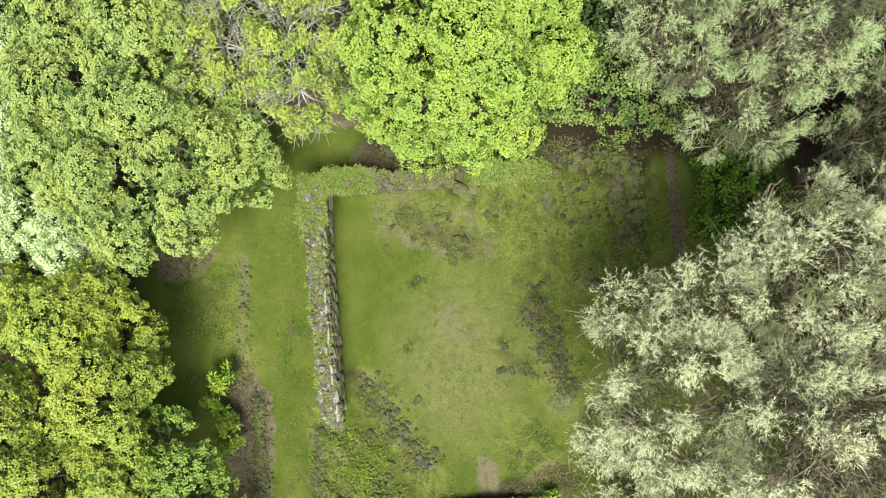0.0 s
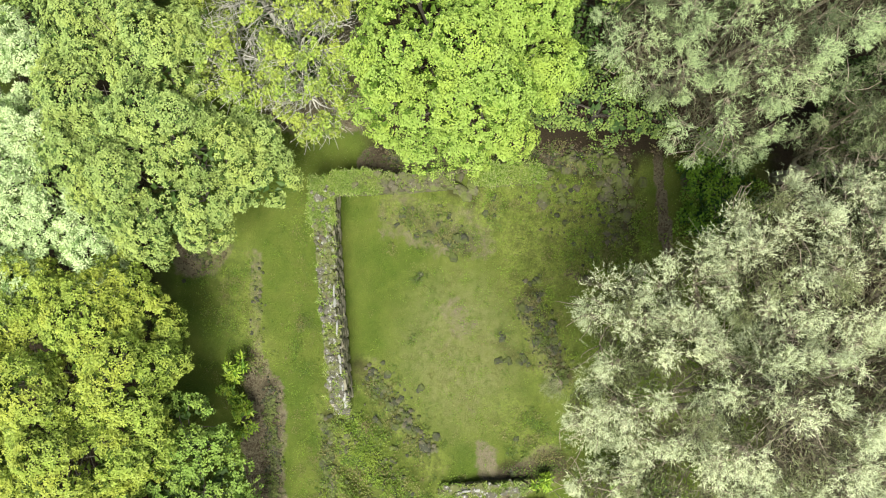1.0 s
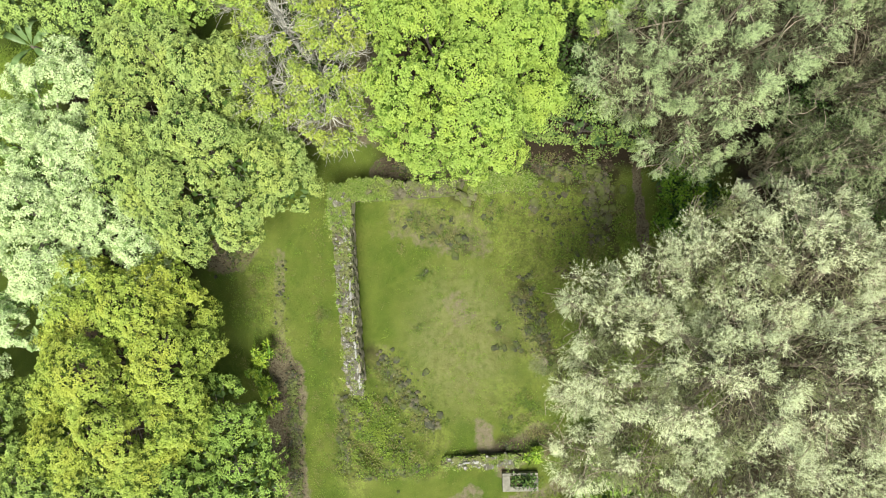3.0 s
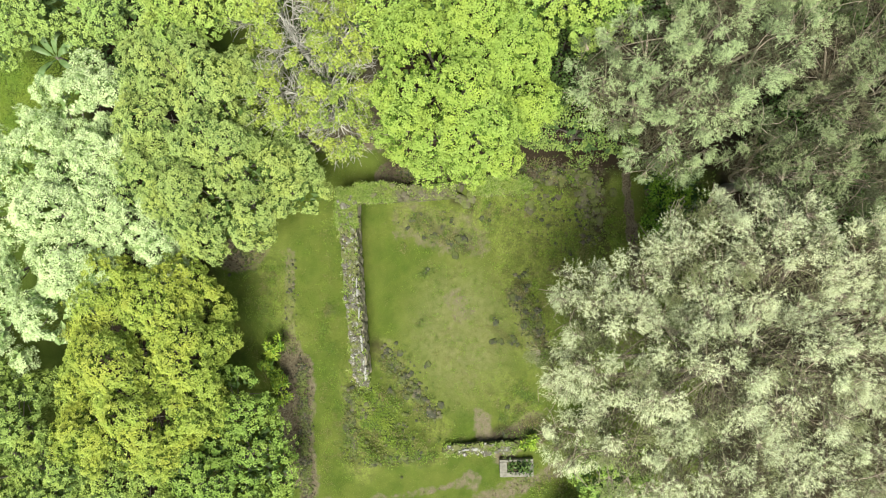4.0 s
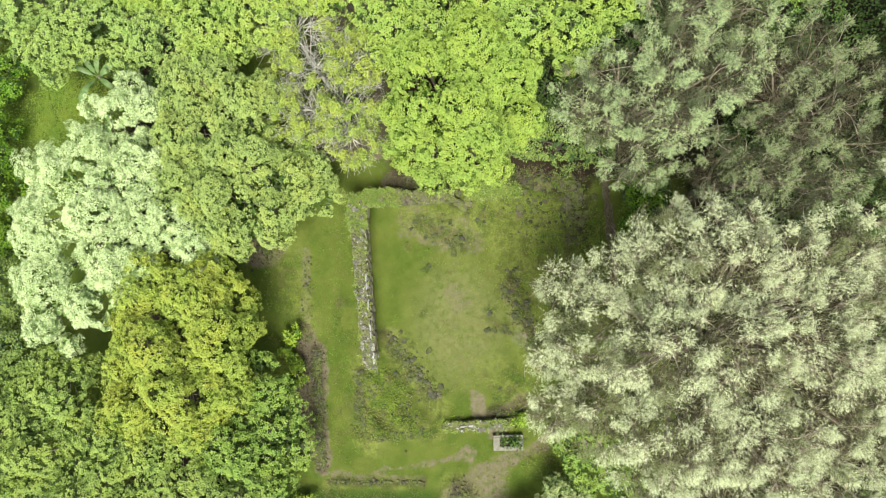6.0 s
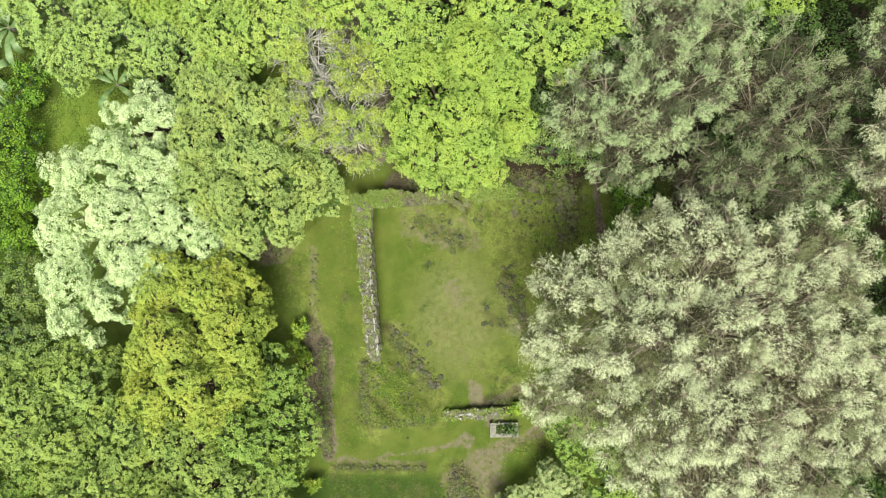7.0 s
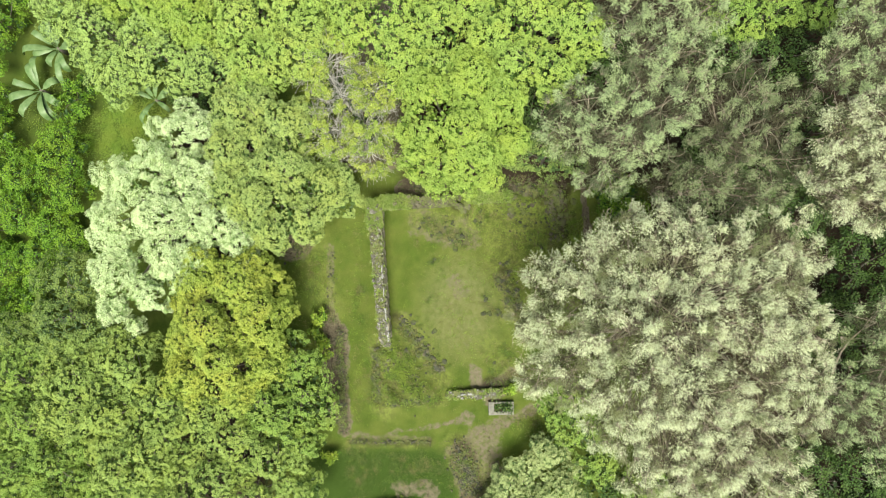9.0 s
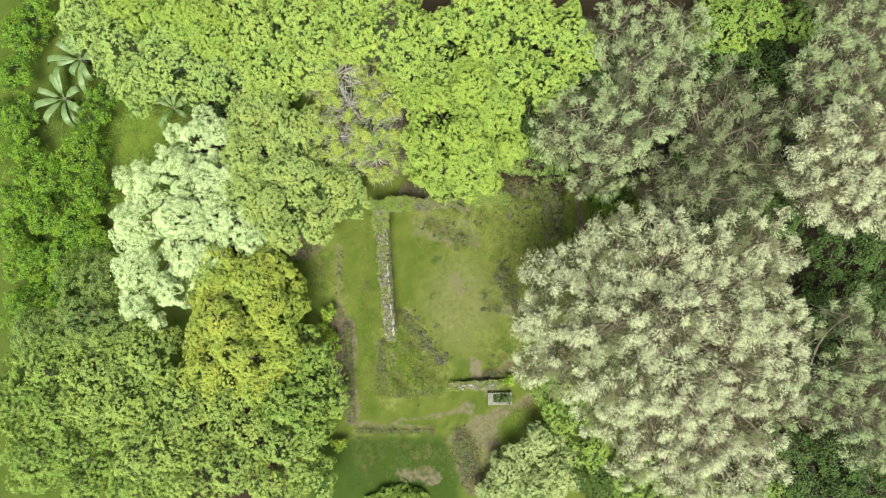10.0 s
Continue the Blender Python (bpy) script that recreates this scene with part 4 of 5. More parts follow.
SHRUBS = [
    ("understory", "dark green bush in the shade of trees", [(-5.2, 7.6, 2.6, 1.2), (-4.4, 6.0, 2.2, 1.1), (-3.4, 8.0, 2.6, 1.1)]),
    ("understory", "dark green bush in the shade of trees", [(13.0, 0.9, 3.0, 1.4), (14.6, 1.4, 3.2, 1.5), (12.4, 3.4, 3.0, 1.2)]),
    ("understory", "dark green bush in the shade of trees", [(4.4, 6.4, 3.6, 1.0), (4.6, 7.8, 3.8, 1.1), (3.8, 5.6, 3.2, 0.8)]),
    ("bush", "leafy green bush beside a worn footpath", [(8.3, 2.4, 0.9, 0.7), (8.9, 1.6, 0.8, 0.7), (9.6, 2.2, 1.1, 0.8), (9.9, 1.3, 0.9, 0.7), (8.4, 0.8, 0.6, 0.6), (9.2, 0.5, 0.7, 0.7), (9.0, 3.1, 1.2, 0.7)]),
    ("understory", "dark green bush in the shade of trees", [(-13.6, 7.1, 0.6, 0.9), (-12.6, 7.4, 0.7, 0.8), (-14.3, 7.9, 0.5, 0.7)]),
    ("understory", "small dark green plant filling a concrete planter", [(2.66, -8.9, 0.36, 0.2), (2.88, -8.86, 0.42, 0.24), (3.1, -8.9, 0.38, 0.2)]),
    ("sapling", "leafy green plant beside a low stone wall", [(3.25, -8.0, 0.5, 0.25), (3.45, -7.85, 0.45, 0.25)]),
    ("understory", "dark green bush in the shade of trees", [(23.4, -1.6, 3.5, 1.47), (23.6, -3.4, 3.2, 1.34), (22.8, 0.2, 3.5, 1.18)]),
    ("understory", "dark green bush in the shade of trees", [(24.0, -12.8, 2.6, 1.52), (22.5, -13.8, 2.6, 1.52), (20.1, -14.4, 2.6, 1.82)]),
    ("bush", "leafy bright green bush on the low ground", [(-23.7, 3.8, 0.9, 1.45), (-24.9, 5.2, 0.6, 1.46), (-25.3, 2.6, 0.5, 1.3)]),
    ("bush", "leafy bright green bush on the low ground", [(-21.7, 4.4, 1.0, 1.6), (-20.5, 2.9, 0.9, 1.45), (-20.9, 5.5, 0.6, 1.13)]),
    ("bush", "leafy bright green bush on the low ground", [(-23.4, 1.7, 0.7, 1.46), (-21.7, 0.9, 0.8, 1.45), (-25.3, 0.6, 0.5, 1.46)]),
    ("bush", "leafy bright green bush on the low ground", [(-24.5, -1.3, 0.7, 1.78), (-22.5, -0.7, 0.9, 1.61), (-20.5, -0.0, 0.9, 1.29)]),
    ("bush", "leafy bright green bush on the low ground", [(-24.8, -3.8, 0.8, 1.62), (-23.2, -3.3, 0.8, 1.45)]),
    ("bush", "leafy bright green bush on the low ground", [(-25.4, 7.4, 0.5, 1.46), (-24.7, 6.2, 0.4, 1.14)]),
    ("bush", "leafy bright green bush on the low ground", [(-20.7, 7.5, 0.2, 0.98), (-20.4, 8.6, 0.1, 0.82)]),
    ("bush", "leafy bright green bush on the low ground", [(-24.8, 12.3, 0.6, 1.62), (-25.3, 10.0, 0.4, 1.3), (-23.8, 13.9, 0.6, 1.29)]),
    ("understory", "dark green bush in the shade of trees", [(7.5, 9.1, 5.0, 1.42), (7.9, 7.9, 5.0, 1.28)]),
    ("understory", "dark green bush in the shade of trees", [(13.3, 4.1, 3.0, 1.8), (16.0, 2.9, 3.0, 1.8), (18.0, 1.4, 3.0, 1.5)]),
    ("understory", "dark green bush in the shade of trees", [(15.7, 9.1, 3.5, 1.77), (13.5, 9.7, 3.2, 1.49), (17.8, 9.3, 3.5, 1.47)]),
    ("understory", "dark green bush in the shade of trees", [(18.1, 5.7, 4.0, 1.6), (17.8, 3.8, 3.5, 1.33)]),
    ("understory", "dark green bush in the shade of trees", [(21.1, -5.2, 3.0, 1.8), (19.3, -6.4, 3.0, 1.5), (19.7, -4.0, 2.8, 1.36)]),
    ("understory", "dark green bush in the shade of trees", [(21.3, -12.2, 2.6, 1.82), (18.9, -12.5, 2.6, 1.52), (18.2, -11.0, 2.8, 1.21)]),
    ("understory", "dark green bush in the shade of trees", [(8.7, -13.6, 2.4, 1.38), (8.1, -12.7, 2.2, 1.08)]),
    ("dull", "small green shrubby tree overhanging fallen masonry", [(3.2, 4.5, 2.8, 0.8), (4.1, 4.25, 2.8, 0.8), (5.1, 4.1, 2.7, 0.85), (6.0, 3.95, 2.6, 0.75), (4.9, 4.9, 3.2, 0.9), (6.6, 3.9, 2.4, 0.6)]),
    ("sapling", "young broad-leaved sapling in a weedy bed", [(-6.9, -4.0, 0.9, 0.42), (-7.2, -4.8, 0.8, 0.39)]),
    ("sapling", "young broad-leaved sapling in a weedy bed", [(-6.7, -5.5, 0.9, 0.32), (-6.4, -6.1, 0.8, 0.29)]),
    ("sapling", "young broad-leaved sapling in a weedy bed", [(-6.4, -11.5, 0.8, 0.42)]),
    ("sapling", "young broad-leaved sapling in a weedy bed", [(-6.8, -5.3, 0.8, 0.36), (-6.9, -6.3, 0.9, 0.36)]),
]
for number, (kind, label, lobes) in enumerate(TREES):
    bark = FEATHER_BARK if "feather" in kind else PALE_BARK if kind == "sparse" else BARK
    make_tree(kind, label, lobes, 100 + number, bark=bark, limb_size=0.62 if "feather" in kind else 1.0, twig_share=1.0 if kind == "sparse" else 0.5 if "feather" in kind else 0.15, fill=1.0, bald=0.2 if kind == "sparse" else 0.0)
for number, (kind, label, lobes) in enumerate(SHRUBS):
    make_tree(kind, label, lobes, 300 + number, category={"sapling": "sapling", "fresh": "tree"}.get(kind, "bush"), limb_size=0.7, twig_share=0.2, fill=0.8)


# ---- the ruin ----
def stone_mesh(name, seed, material, square=0.5, flat=0.7, fine=2, lump=1.0):
    """A rough stone, about 1 m across, part block, part boulder."""
    bm = bmesh.new()
    bmesh.ops.create_icosphere(bm, subdivisions=fine, radius=0.5)
    rng = random.Random(seed)
    grow = [rng.uniform(0.8, 1.15) for _ in range(3)]
    for q in bm.verts:
        d = q.co.normalized()
        box = d / max(abs(d.x), abs(d.y), abs(d.z)) * 0.42
        q.co = d * 0.5 * (1 - square) + box * square
        q.co *= 1 + lump * 0.34 * noise.noise(d * 1.9 + Vector((seed * 3.1, 0, 0))) + lump * 0.26 * noise.noise(d * 4.2 + Vector((0, seed * 1.7, 0)))
        q.co = Vector((q.co.x * grow[0], q.co.y * grow[1], q.co.z * grow[2] * flat))
    me = bpy.data.meshes.new(name)
    bm.to_mesh(me)
    bm.free()
    me.materials.append(material)
    return me


FACE_STONES = [stone_mesh("stone", k, FACE_STONE, 0.75, 0.8, 1) for k in range(8)]
TOP_STONES = [stone_mesh("stone", 20 + k, WALL_STONE, 0.45, 0.6) for k in range(8)]
BROWN_STONES = [stone_mesh("stone", 40 + k, RUBBLE_STONE, 1.0, 0.7, 2, 0.5) for k in range(9)]
DARK_STONES = [stone_mesh("stone", 60 + k, DARK_STONE, 0.85, 0.55) for k in range(9)]
PALE_STONE = stone_material("pale_coping", (0.24, 0.24, 0.23), (0.40, 0.40, 0.38), (0.58, 0.58, 0.56), (0.2, 0.22, 0.1), 0.6, 0.66)
COPING_STONES = [stone_mesh("coping_stone", 80 + k, PALE_STONE, 0.8, 0.7) for k in range(4)]


def core_material():
    m, t, b = nodes_of("earth_and_moss")
    n = noise_of(t, 5, 5, 0.65)
    c = ramp(t, noise_of(t, 26, 5), ((0.3, (0.05, 0.04, 0.026)), (0.7, (0.15, 0.12, 0.08))))
    c = mixed(t, ramp(t, n, ((0.45, (0, 0, 0)), (0.6, (1, 1, 1)))), c, (0.14, 0.18, 0.04))
    t.links.new(c, b.inputs["Base Color"])
    b.inputs["Roughness"].default_value = 0.95
    bump_of(t, b, noise_of(t, 30, 5), 0.7, 0.03)
    return m


CORE = core_material()


def wall_core(line, seed):
    """Earth-packed heart of a ruined wall. line: x, y, half thickness, height, along its middle."""
    line = np.array(line, float)
    cum = np.concatenate([[0], np.cumsum(np.hypot(*np.diff(line[:, :2], axis=0).T))])
    n = int(cum[-1] / 0.12) + 2
    at = np.linspace(0, cum[-1], n)
    q = np.stack([np.interp(at, cum, line[:, k]) for k in range(4)], 1)
    way = unit(np.gradient(q[:, :2], axis=0))
    side = np.stack([way[:, 1], -way[:, 0]], 1)
    rng = np.random.default_rng(seed)
    ring = [(-1.08, -0.25), (-1.03, 0.35), (-0.97, 0.7), (-0.9, 0.96), (-0.45, 1.0), (0.0, 1.02), (0.45, 1.0), (0.9, 0.96), (0.97, 0.7), (1.03, 0.35), (1.08, -0.25)]
    m = len(ring)
    v = np.empty((n, m, 3))
    for k, (u, h) in enumerate(ring):
        wob = rng.normal(0, 0.018, n)
        v[:, k, :2] = q[:, :2] + side * ((u * q[:, 2] + wob)[:, None])
        v[:, k, 2] = h * q[:, 3] + rng.normal(0, 0.025, n) * (h > 0.9)
    t = []
    for i in range(n - 1):
        for k in range(m - 1):
            p = i * m + k
            t += [(p, p + m, p + m + 1), (p, p + m + 1, p + 1)]
    for e in (0, (n - 1) * m):
        for k in range(1, m - 1):
            t.append((e, e + k, e + k + 1) if e == 0 else (e, e + k + 1, e + k))
    return v.reshape(-1, 3), np.array(t), q, way, side, at


def rubble_wall(name, label, line, seed, faces=True, top=3, top_from=0.0, top_to=9e9, kind_face=None, kind_top=None, course=0.34):
    rng = random.Random(seed)
    kind_face, kind_top = kind_face or FACE_STONES, kind_top or TOP_STONES
    v, t, q, way, side, at = wall_core(line, seed)
    wall = tagged(new(name, mesh_of(name, v, t, [CORE], smooth=True)), label, "wall", kind="structure")
    pick = lambda s: tuple(np.interp(s, at, q[:, k]) for k in range(4)) + (math.degrees(math.atan2(np.interp(s, at, way[:, 1]), np.interp(s, at, way[:, 0]))), np.interp(s, at, side[:, 0]), np.interp(s, at, side[:, 1]))
    long = at[-1]
    if faces:
        for sgn in (-1, 1):
            z = 0.02
            while z < q[:, 3].max() - 0.1:
                s = rng.uniform(0, 0.2)
                while s < long:
                    w, h = course * rng.uniform(0.75, 1.45), course * rng.uniform(0.7, 0.95)
                    x, y, half, tallness, turn, sx, sy = pick(s + w / 2)
                    if z + h * 0.6 < tallness:
                        u = sgn * half * (1.0 - 0.1 * z / max(tallness, 0.1))
                        ob = under("stone", rng.choice(kind_face), wall)
                        ob.matrix_basis = pose(x + sx * u, y + sy * u, z + h / 2, rng.uniform(-6, 6), rng.uniform(-6, 6), turn + rng.uniform(-5, 5)) @ Matrix.Diagonal((w * 1.12, 0.17, h * 1.3, 1))
                    s += w
                z += course * 0.85
    if top:
        s = top_from
        while s < min(long, top_to):
            step_on = 0.0
            for k in range(top):
                x, y, half, tallness, turn, sx, sy = pick(s + rng.uniform(-0.09, 0.09))
                u = ((k + 0.5) / top * 2 - 1) * half * 0.95 + rng.uniform(-0.06, 0.06)
                w = half * 2 / top * rng.choice((0.7, 0.95, 1.25, 1.7)) * rng.uniform(0.9, 1.1)
                ob = under("stone", rng.choice(kind_top), wall)
                ob.matrix_basis = pose(x + sx * u, y + sy * u, tallness + rng.uniform(-0.03, 0.05), rng.uniform(-14, 14), rng.uniform(-14, 14), rng.uniform(0, 360)) @ Matrix.Diagonal((w * 1.3, w * 1.1, 0.16, 1))
                step_on = max(step_on, half * 2 / top * 0.95)
            s += step_on
    return wall, pick


WEST = [(-3.90, 2.22, 0.34, 1.42), (-3.86, 0.9, 0.30, 1.45), (-3.66, -2.0, 0.265, 1.45), (-3.46, -4.3, 0.26, 1.4), (-3.40, -5.1, 0.25, 1.0), (-3.40, -5.6, 0.24, 0.4)]
NORTH = [(-3.5, 2.06, 0.28, 1.4), (-2.2, 2.09, 0.27, 1.35), (-0.8, 2.14, 0.26, 1.2), (0.35, 2.26, 0.25, 0.9)]
STUB = [(1.0, 2.38, 0.25, 0.75), (1.7, 2.36, 0.3, 0.95), (2.9, 2.42, 0.26, 0.85), (3.3, 2.45, 0.2, 0.5)]
SOUTH = [(-0.15, -8.24, 0.15, 0.28), (0.6, -8.24, 0.17, 0.36), (1.9, -8.16, 0.18, 0.4), (2.85, -8.06, 0.16, 0.32)]
west, on_west = rubble_wall("wall_west", "ruined lichen-grey basalt wall with moss and weeds on top", WEST, 11, top=5, top_from=0.3, top_to=7.9, course=0.40)
north, on_north = rubble_wall("wall_north", "broken earth-topped stone wall with a grassy end", NORTH, 12, top=4, top_from=0.7, kind_top=BROWN_STONES, kind_face=BROWN_STONES, course=0.42)
stub, on_stub = rubble_wall("wall_stub", "low moss-covered remnant of a stone wall", STUB, 13, top=0, kind_face=BROWN_STONES, course=0.36)
south, on_south = rubble_wall("wall_south", "low pale-topped stone wall beside a worn path", SOUTH, 14, top=2, course=0.3, kind_face=BROWN_STONES, kind_top=TOP_STONES)
rng = random.Random(5)
for s0, s1, wall, on, u in ((3.4, 7.3, west, on_west, -0.80), (0.5, 2.4, south, on_south, -0.2)):
    s = s0
    while s < s1:
        w = rng.uniform(0.25, 0.6)
        x, y, half, tallness, turn, sx, sy = on(s + w / 2)
        if rng.random() < 0.3:
            s += w
            continue
        ob = under("coping_stone", rng.choice(COPING_STONES), wall)
        ob.matrix_basis = pose(x + sx * u * half, y + sy * u * half, tallness + 0.05, rng.uniform(-8, 8), rng.uniform(-8, 8), turn + rng.uniform(-8, 8)) @ Matrix.Diagonal((w * 1.1, rng.uniform(0.07, 0.13), 0.14, 1))
        s += w

# loose stones: x, y, spread x, spread y, count, size
CLUSTERS = [
    (-0.87, 1.03, 1.09, 0.40, 10, 0.13),
    (-0.33, 0.30, 0.81, 0.29, 9, 0.14),
    (0.52, 0.03, 0.33, 0.29, 7, 0.2),
    (-1.69, -0.06, 0.15, 0.07, 2, 0.12),
    (-0.86, -1.05, 0.11, 0.14, 3, 0.12),
    (1.89, -3.01, 0.14, 0.22, 3, 0.16),
    (2.20, -3.86, 0.43, 0.18, 7, 0.17),
    (2.88, -4.02, 0.05, 0.05, 1, 0.26),
    (2.92, -1.96, 0.33, 0.51, 8, 0.15),
    (3.40, -3.22, 0.40, 0.65, 13, 0.16),
    (3.91, -4.49, 0.25, 0.25, 4, 0.16),
    (1.84, 1.26, 0.54, 0.40, 5, 0.14),
    (4.71, -0.19, 0.50, 0.65, 6, 0.14),
    (-2.34, -4.78, 0.76, 0.47, 13, 0.15),
    (-1.52, -5.78, 0.65, 0.62, 13, 0.16),
    (-0.71, -6.73, 0.65, 0.47, 11, 0.16),
    (-3.72, -7.44, 0.51, 0.47, 9, 0.15),
    (2.32, -7.13, 0.29, 0.51, 5, 0.15),
    (-2.18, 1.45, 0.07, 0.07, 1, 0.14),
    (-1.15, -3.14, 0.07, 0.07, 1, 0.12),
    (-4.71, -2.64, 0.18, 0.15, 3, 0.1),
]
for x0, y0, sx, sy, n, big in CLUSTERS:
    for k in range(int(n * 1.15)):
        x, y = x0 + rng.gauss(0, 0.6) * sx, y0 + rng.gauss(0, 0.6) * sy
        w = big * rng.choice((0.6, 0.8, 1.1, 1.5, 1.9)) * rng.uniform(0.85, 1.15)
        ob = tagged(new("stone", rng.choice(DARK_STONES)), "dark weathered basalt stone lying in the grass", "stone", "loose stones in the ruin")
        ob.matrix_basis = pose(x, y, float(ground_height(x, y)) + w * 0.04, rng.uniform(-15, 15), rng.uniform(-15, 15), rng.uniform(0, 360)) @ Matrix.Diagonal((w * rng.uniform(1, 1.4), w, w * 0.8, 1))
# fallen masonry: x, y, spread x, spread y, count, size
FALLEN = [(4.9, 2.75, 0.9, 0.35, 34, 0.21), (5.6, 2.2, 0.4, 0.6, 30, 0.23), (5.75, 1.0, 0.4, 0.9, 26, 0.15), (6.4, 1.5, 0.5, 0.7, 7, 0.26), (0.7, 2.0, 0.3, 0.4, 8, 0.26), (5.6, -1.35, 0.9, 0.25, 10, 0.24), (3.7, 1.7, 0.9, 0.4, 10, 0.2)]
for x0, y0, sx, sy, n, big in FALLEN:
    for k in range(n):
        x, y = x0 + rng.uniform(-1, 1) * sx, y0 + rng.uniform(-1, 1) * sy
        w = big * rng.uniform(0.7, 1.6)
        ob = tagged(new("stone", rng.choice(BROWN_STONES)), "moss-flecked fallen wall stone in a rubble heap", "stone", "fallen wall stones")
        ob.matrix_basis = pose(x, y, float(ground_height(x, y)) + w * 0.15, rng.uniform(-20, 20), rng.uniform(-20, 20), rng.uniform(0, 360)) @ Matrix.Diagonal((w * rng.uniform(1, 1.3), w, w * 0.8, 1))


# ---- concrete planter by the south wall ----
def concrete_material():
    m, t, b = nodes_of("weathered_concrete")
    c = ramp(t, noise_of(t, 6, 5), ((0.3, (0.15, 0.145, 0.12)), (0.7, (0.28, 0.27, 0.23))))
    c = mixed(t, ramp(t, noise_of(t, 40, 4), ((0.5, (0, 0, 0)), (0.7, (0.5, 0.5, 0.5)))), c, (0.22, 0.22, 0.2))
    t.links.new(c, b.inputs["Base Color"])
    b.inputs["Roughness"].default_value = 0.9
    bump_of(t, b, noise_of(t, 60, 4), 0.4, 0.01)
    return m


def box_mesh(name, size, material, bevel=0.02):
    bm = bmesh.new()
    bmesh.ops.create_cube(bm, size=1)
    bmesh.ops.scale(bm, vec=size, verts=bm.verts)
    bmesh.ops.bevel(bm, geom=bm.edges[:], offset=bevel, segments=2, affect="EDGES", profile=0.6)
    me = bpy.data.meshes.new(name)
    bm.to_mesh(me)
    bm.free()
    me.materials.append(material)
    return me


CONCRETE = concrete_material()
planter = tagged(new("planter"), "pale concrete planter frame with dark soil and weeds", "planter")
planter.matrix_basis = pose(2.80, -8.98, 0, 0, 0, 1.5)
for x, y, w, d in ((0, -0.24, 1.36, 0.2), (0, 0.32, 1.36, 0.1), (-0.53, 0.06, 0.30, 0.42), (0.60, 0.06, 0.16, 0.42)):
    under("rim", box_mesh("rim", (w - 0.004, d - 0.004, 0.34), CONCRETE), planter).location = (x, y, 0.13)
under("soil", box_mesh("soil", (0.96, 0.46, 0.2), CORE, 0.03), planter).location = (0.07, 0.08, 0.1)


# ---- banana plants ----
def banana_material():
    m, t, b = nodes_of("banana_leaf")
    c = ramp(t, noise_of(t, 3, 4), ((0.3, (0.09, 0.17, 0.05)), (0.7, (0.2, 0.29, 0.12))))
    t.links.new(c, b.inputs["Base Color"])
    b.inputs["Roughness"].default_value = 0.5
    return m


BANANA = banana_material()


def banana_leaf(long, wide, rise, seed):
    """A long leaf that arches from the stem, folded at its rib, with a wavy torn edge."""
    rng = np.random.default_rng(seed)
    n = 18
    k = np.linspace(0, 1, n)
    x = long * np.sin(k * 1.45) / np.sin(1.45) * 0.97
    z = rise * np.sin(k * 2.3) - 0.35 * long * k ** 2.4
    half = wide / 2 * np.where(k < 0.16, 0.06, np.sqrt(np.clip(1 - ((k - 0.56) / 0.47) ** 2, 0.0, 1)))
    rows = []
    for u, fall in ((-1, 0.12), (-0.5, -0.02), (0, 0), (0.5, -0.02), (1, 0.12)):
        torn = rng.uniform(0.86, 1.0, n) if abs(u) == 1 else np.ones(n)
        rows.append(np.stack([x, u * half * torn, z - fall * wide * np.abs(u) + 0.15 * half * np.abs(u)], 1))
    v = np.stack(rows, 1)
    t = []
    for i in range(n - 1):
        for j in range(4):
            p = i * 5 + j
            t += [(p, p + 5, p + 6), (p, p + 6, p + 1)]
    return v.reshape(-1, 3), np.array(t)


def banana_plant(x, y, leaves, seed, scale=1.0):
    rng = random.Random(seed)
    z = float(ground_height(x, y))
    plant = tagged(new("banana_plant"), "banana plant with long arching grey-green leaves", "plant", "banana plants")
    plant.location = (x, y, z)
    v, t = tube([(0, 0, -0.1), (0.02, 0, 0.5), (0, 0.03, 1.0)], (0.13, 0.11, 0.07), 8)
    under("stem", mesh_of("stem", v, t, [BARK], smooth=True), plant)
    for k in range(leaves):
        long = rng.uniform(1.1, 2.1) * scale
        v, t = banana_leaf(long, rng.uniform(0.36, 0.48) * scale, rng.uniform(0.35, 0.95), seed * 20 + k)
        leaf = under("leaf", mesh_of("leaf", v, t, [BANANA], smooth=True), plant)
        leaf.matrix_basis = pose(0, 0, 0.95, rng.uniform(-12, 12), rng.uniform(-12, 8), k * 360 / leaves + rng.uniform(-40, 40))


banana_plant(-22.6, 8.4, 11, 3, 1.05)
banana_plant(-21.6, 10.7, 11, 4, 0.95)
banana_plant(-15.7, 7.6, 8, 5, 0.7)


# ---- grass, weeds and litter ----
rng = np.random.default_rng(9)


def in_wall(x, y):
    inside = np.zeros(x.shape, bool)
    for line in (WEST, NORTH, STUB, SOUTH):
        for p, q in zip(line, line[1:]):
            inside |= near_line(x, y, p[0], p[1], q[0], q[1]) < 0.3
    return inside


def stuff(name, label, v, t, materials, slots=None):
    return tagged(new(name, mesh_of(name, v, t, materials, slots)), label, name.split("_")[-1], kind="stuff")


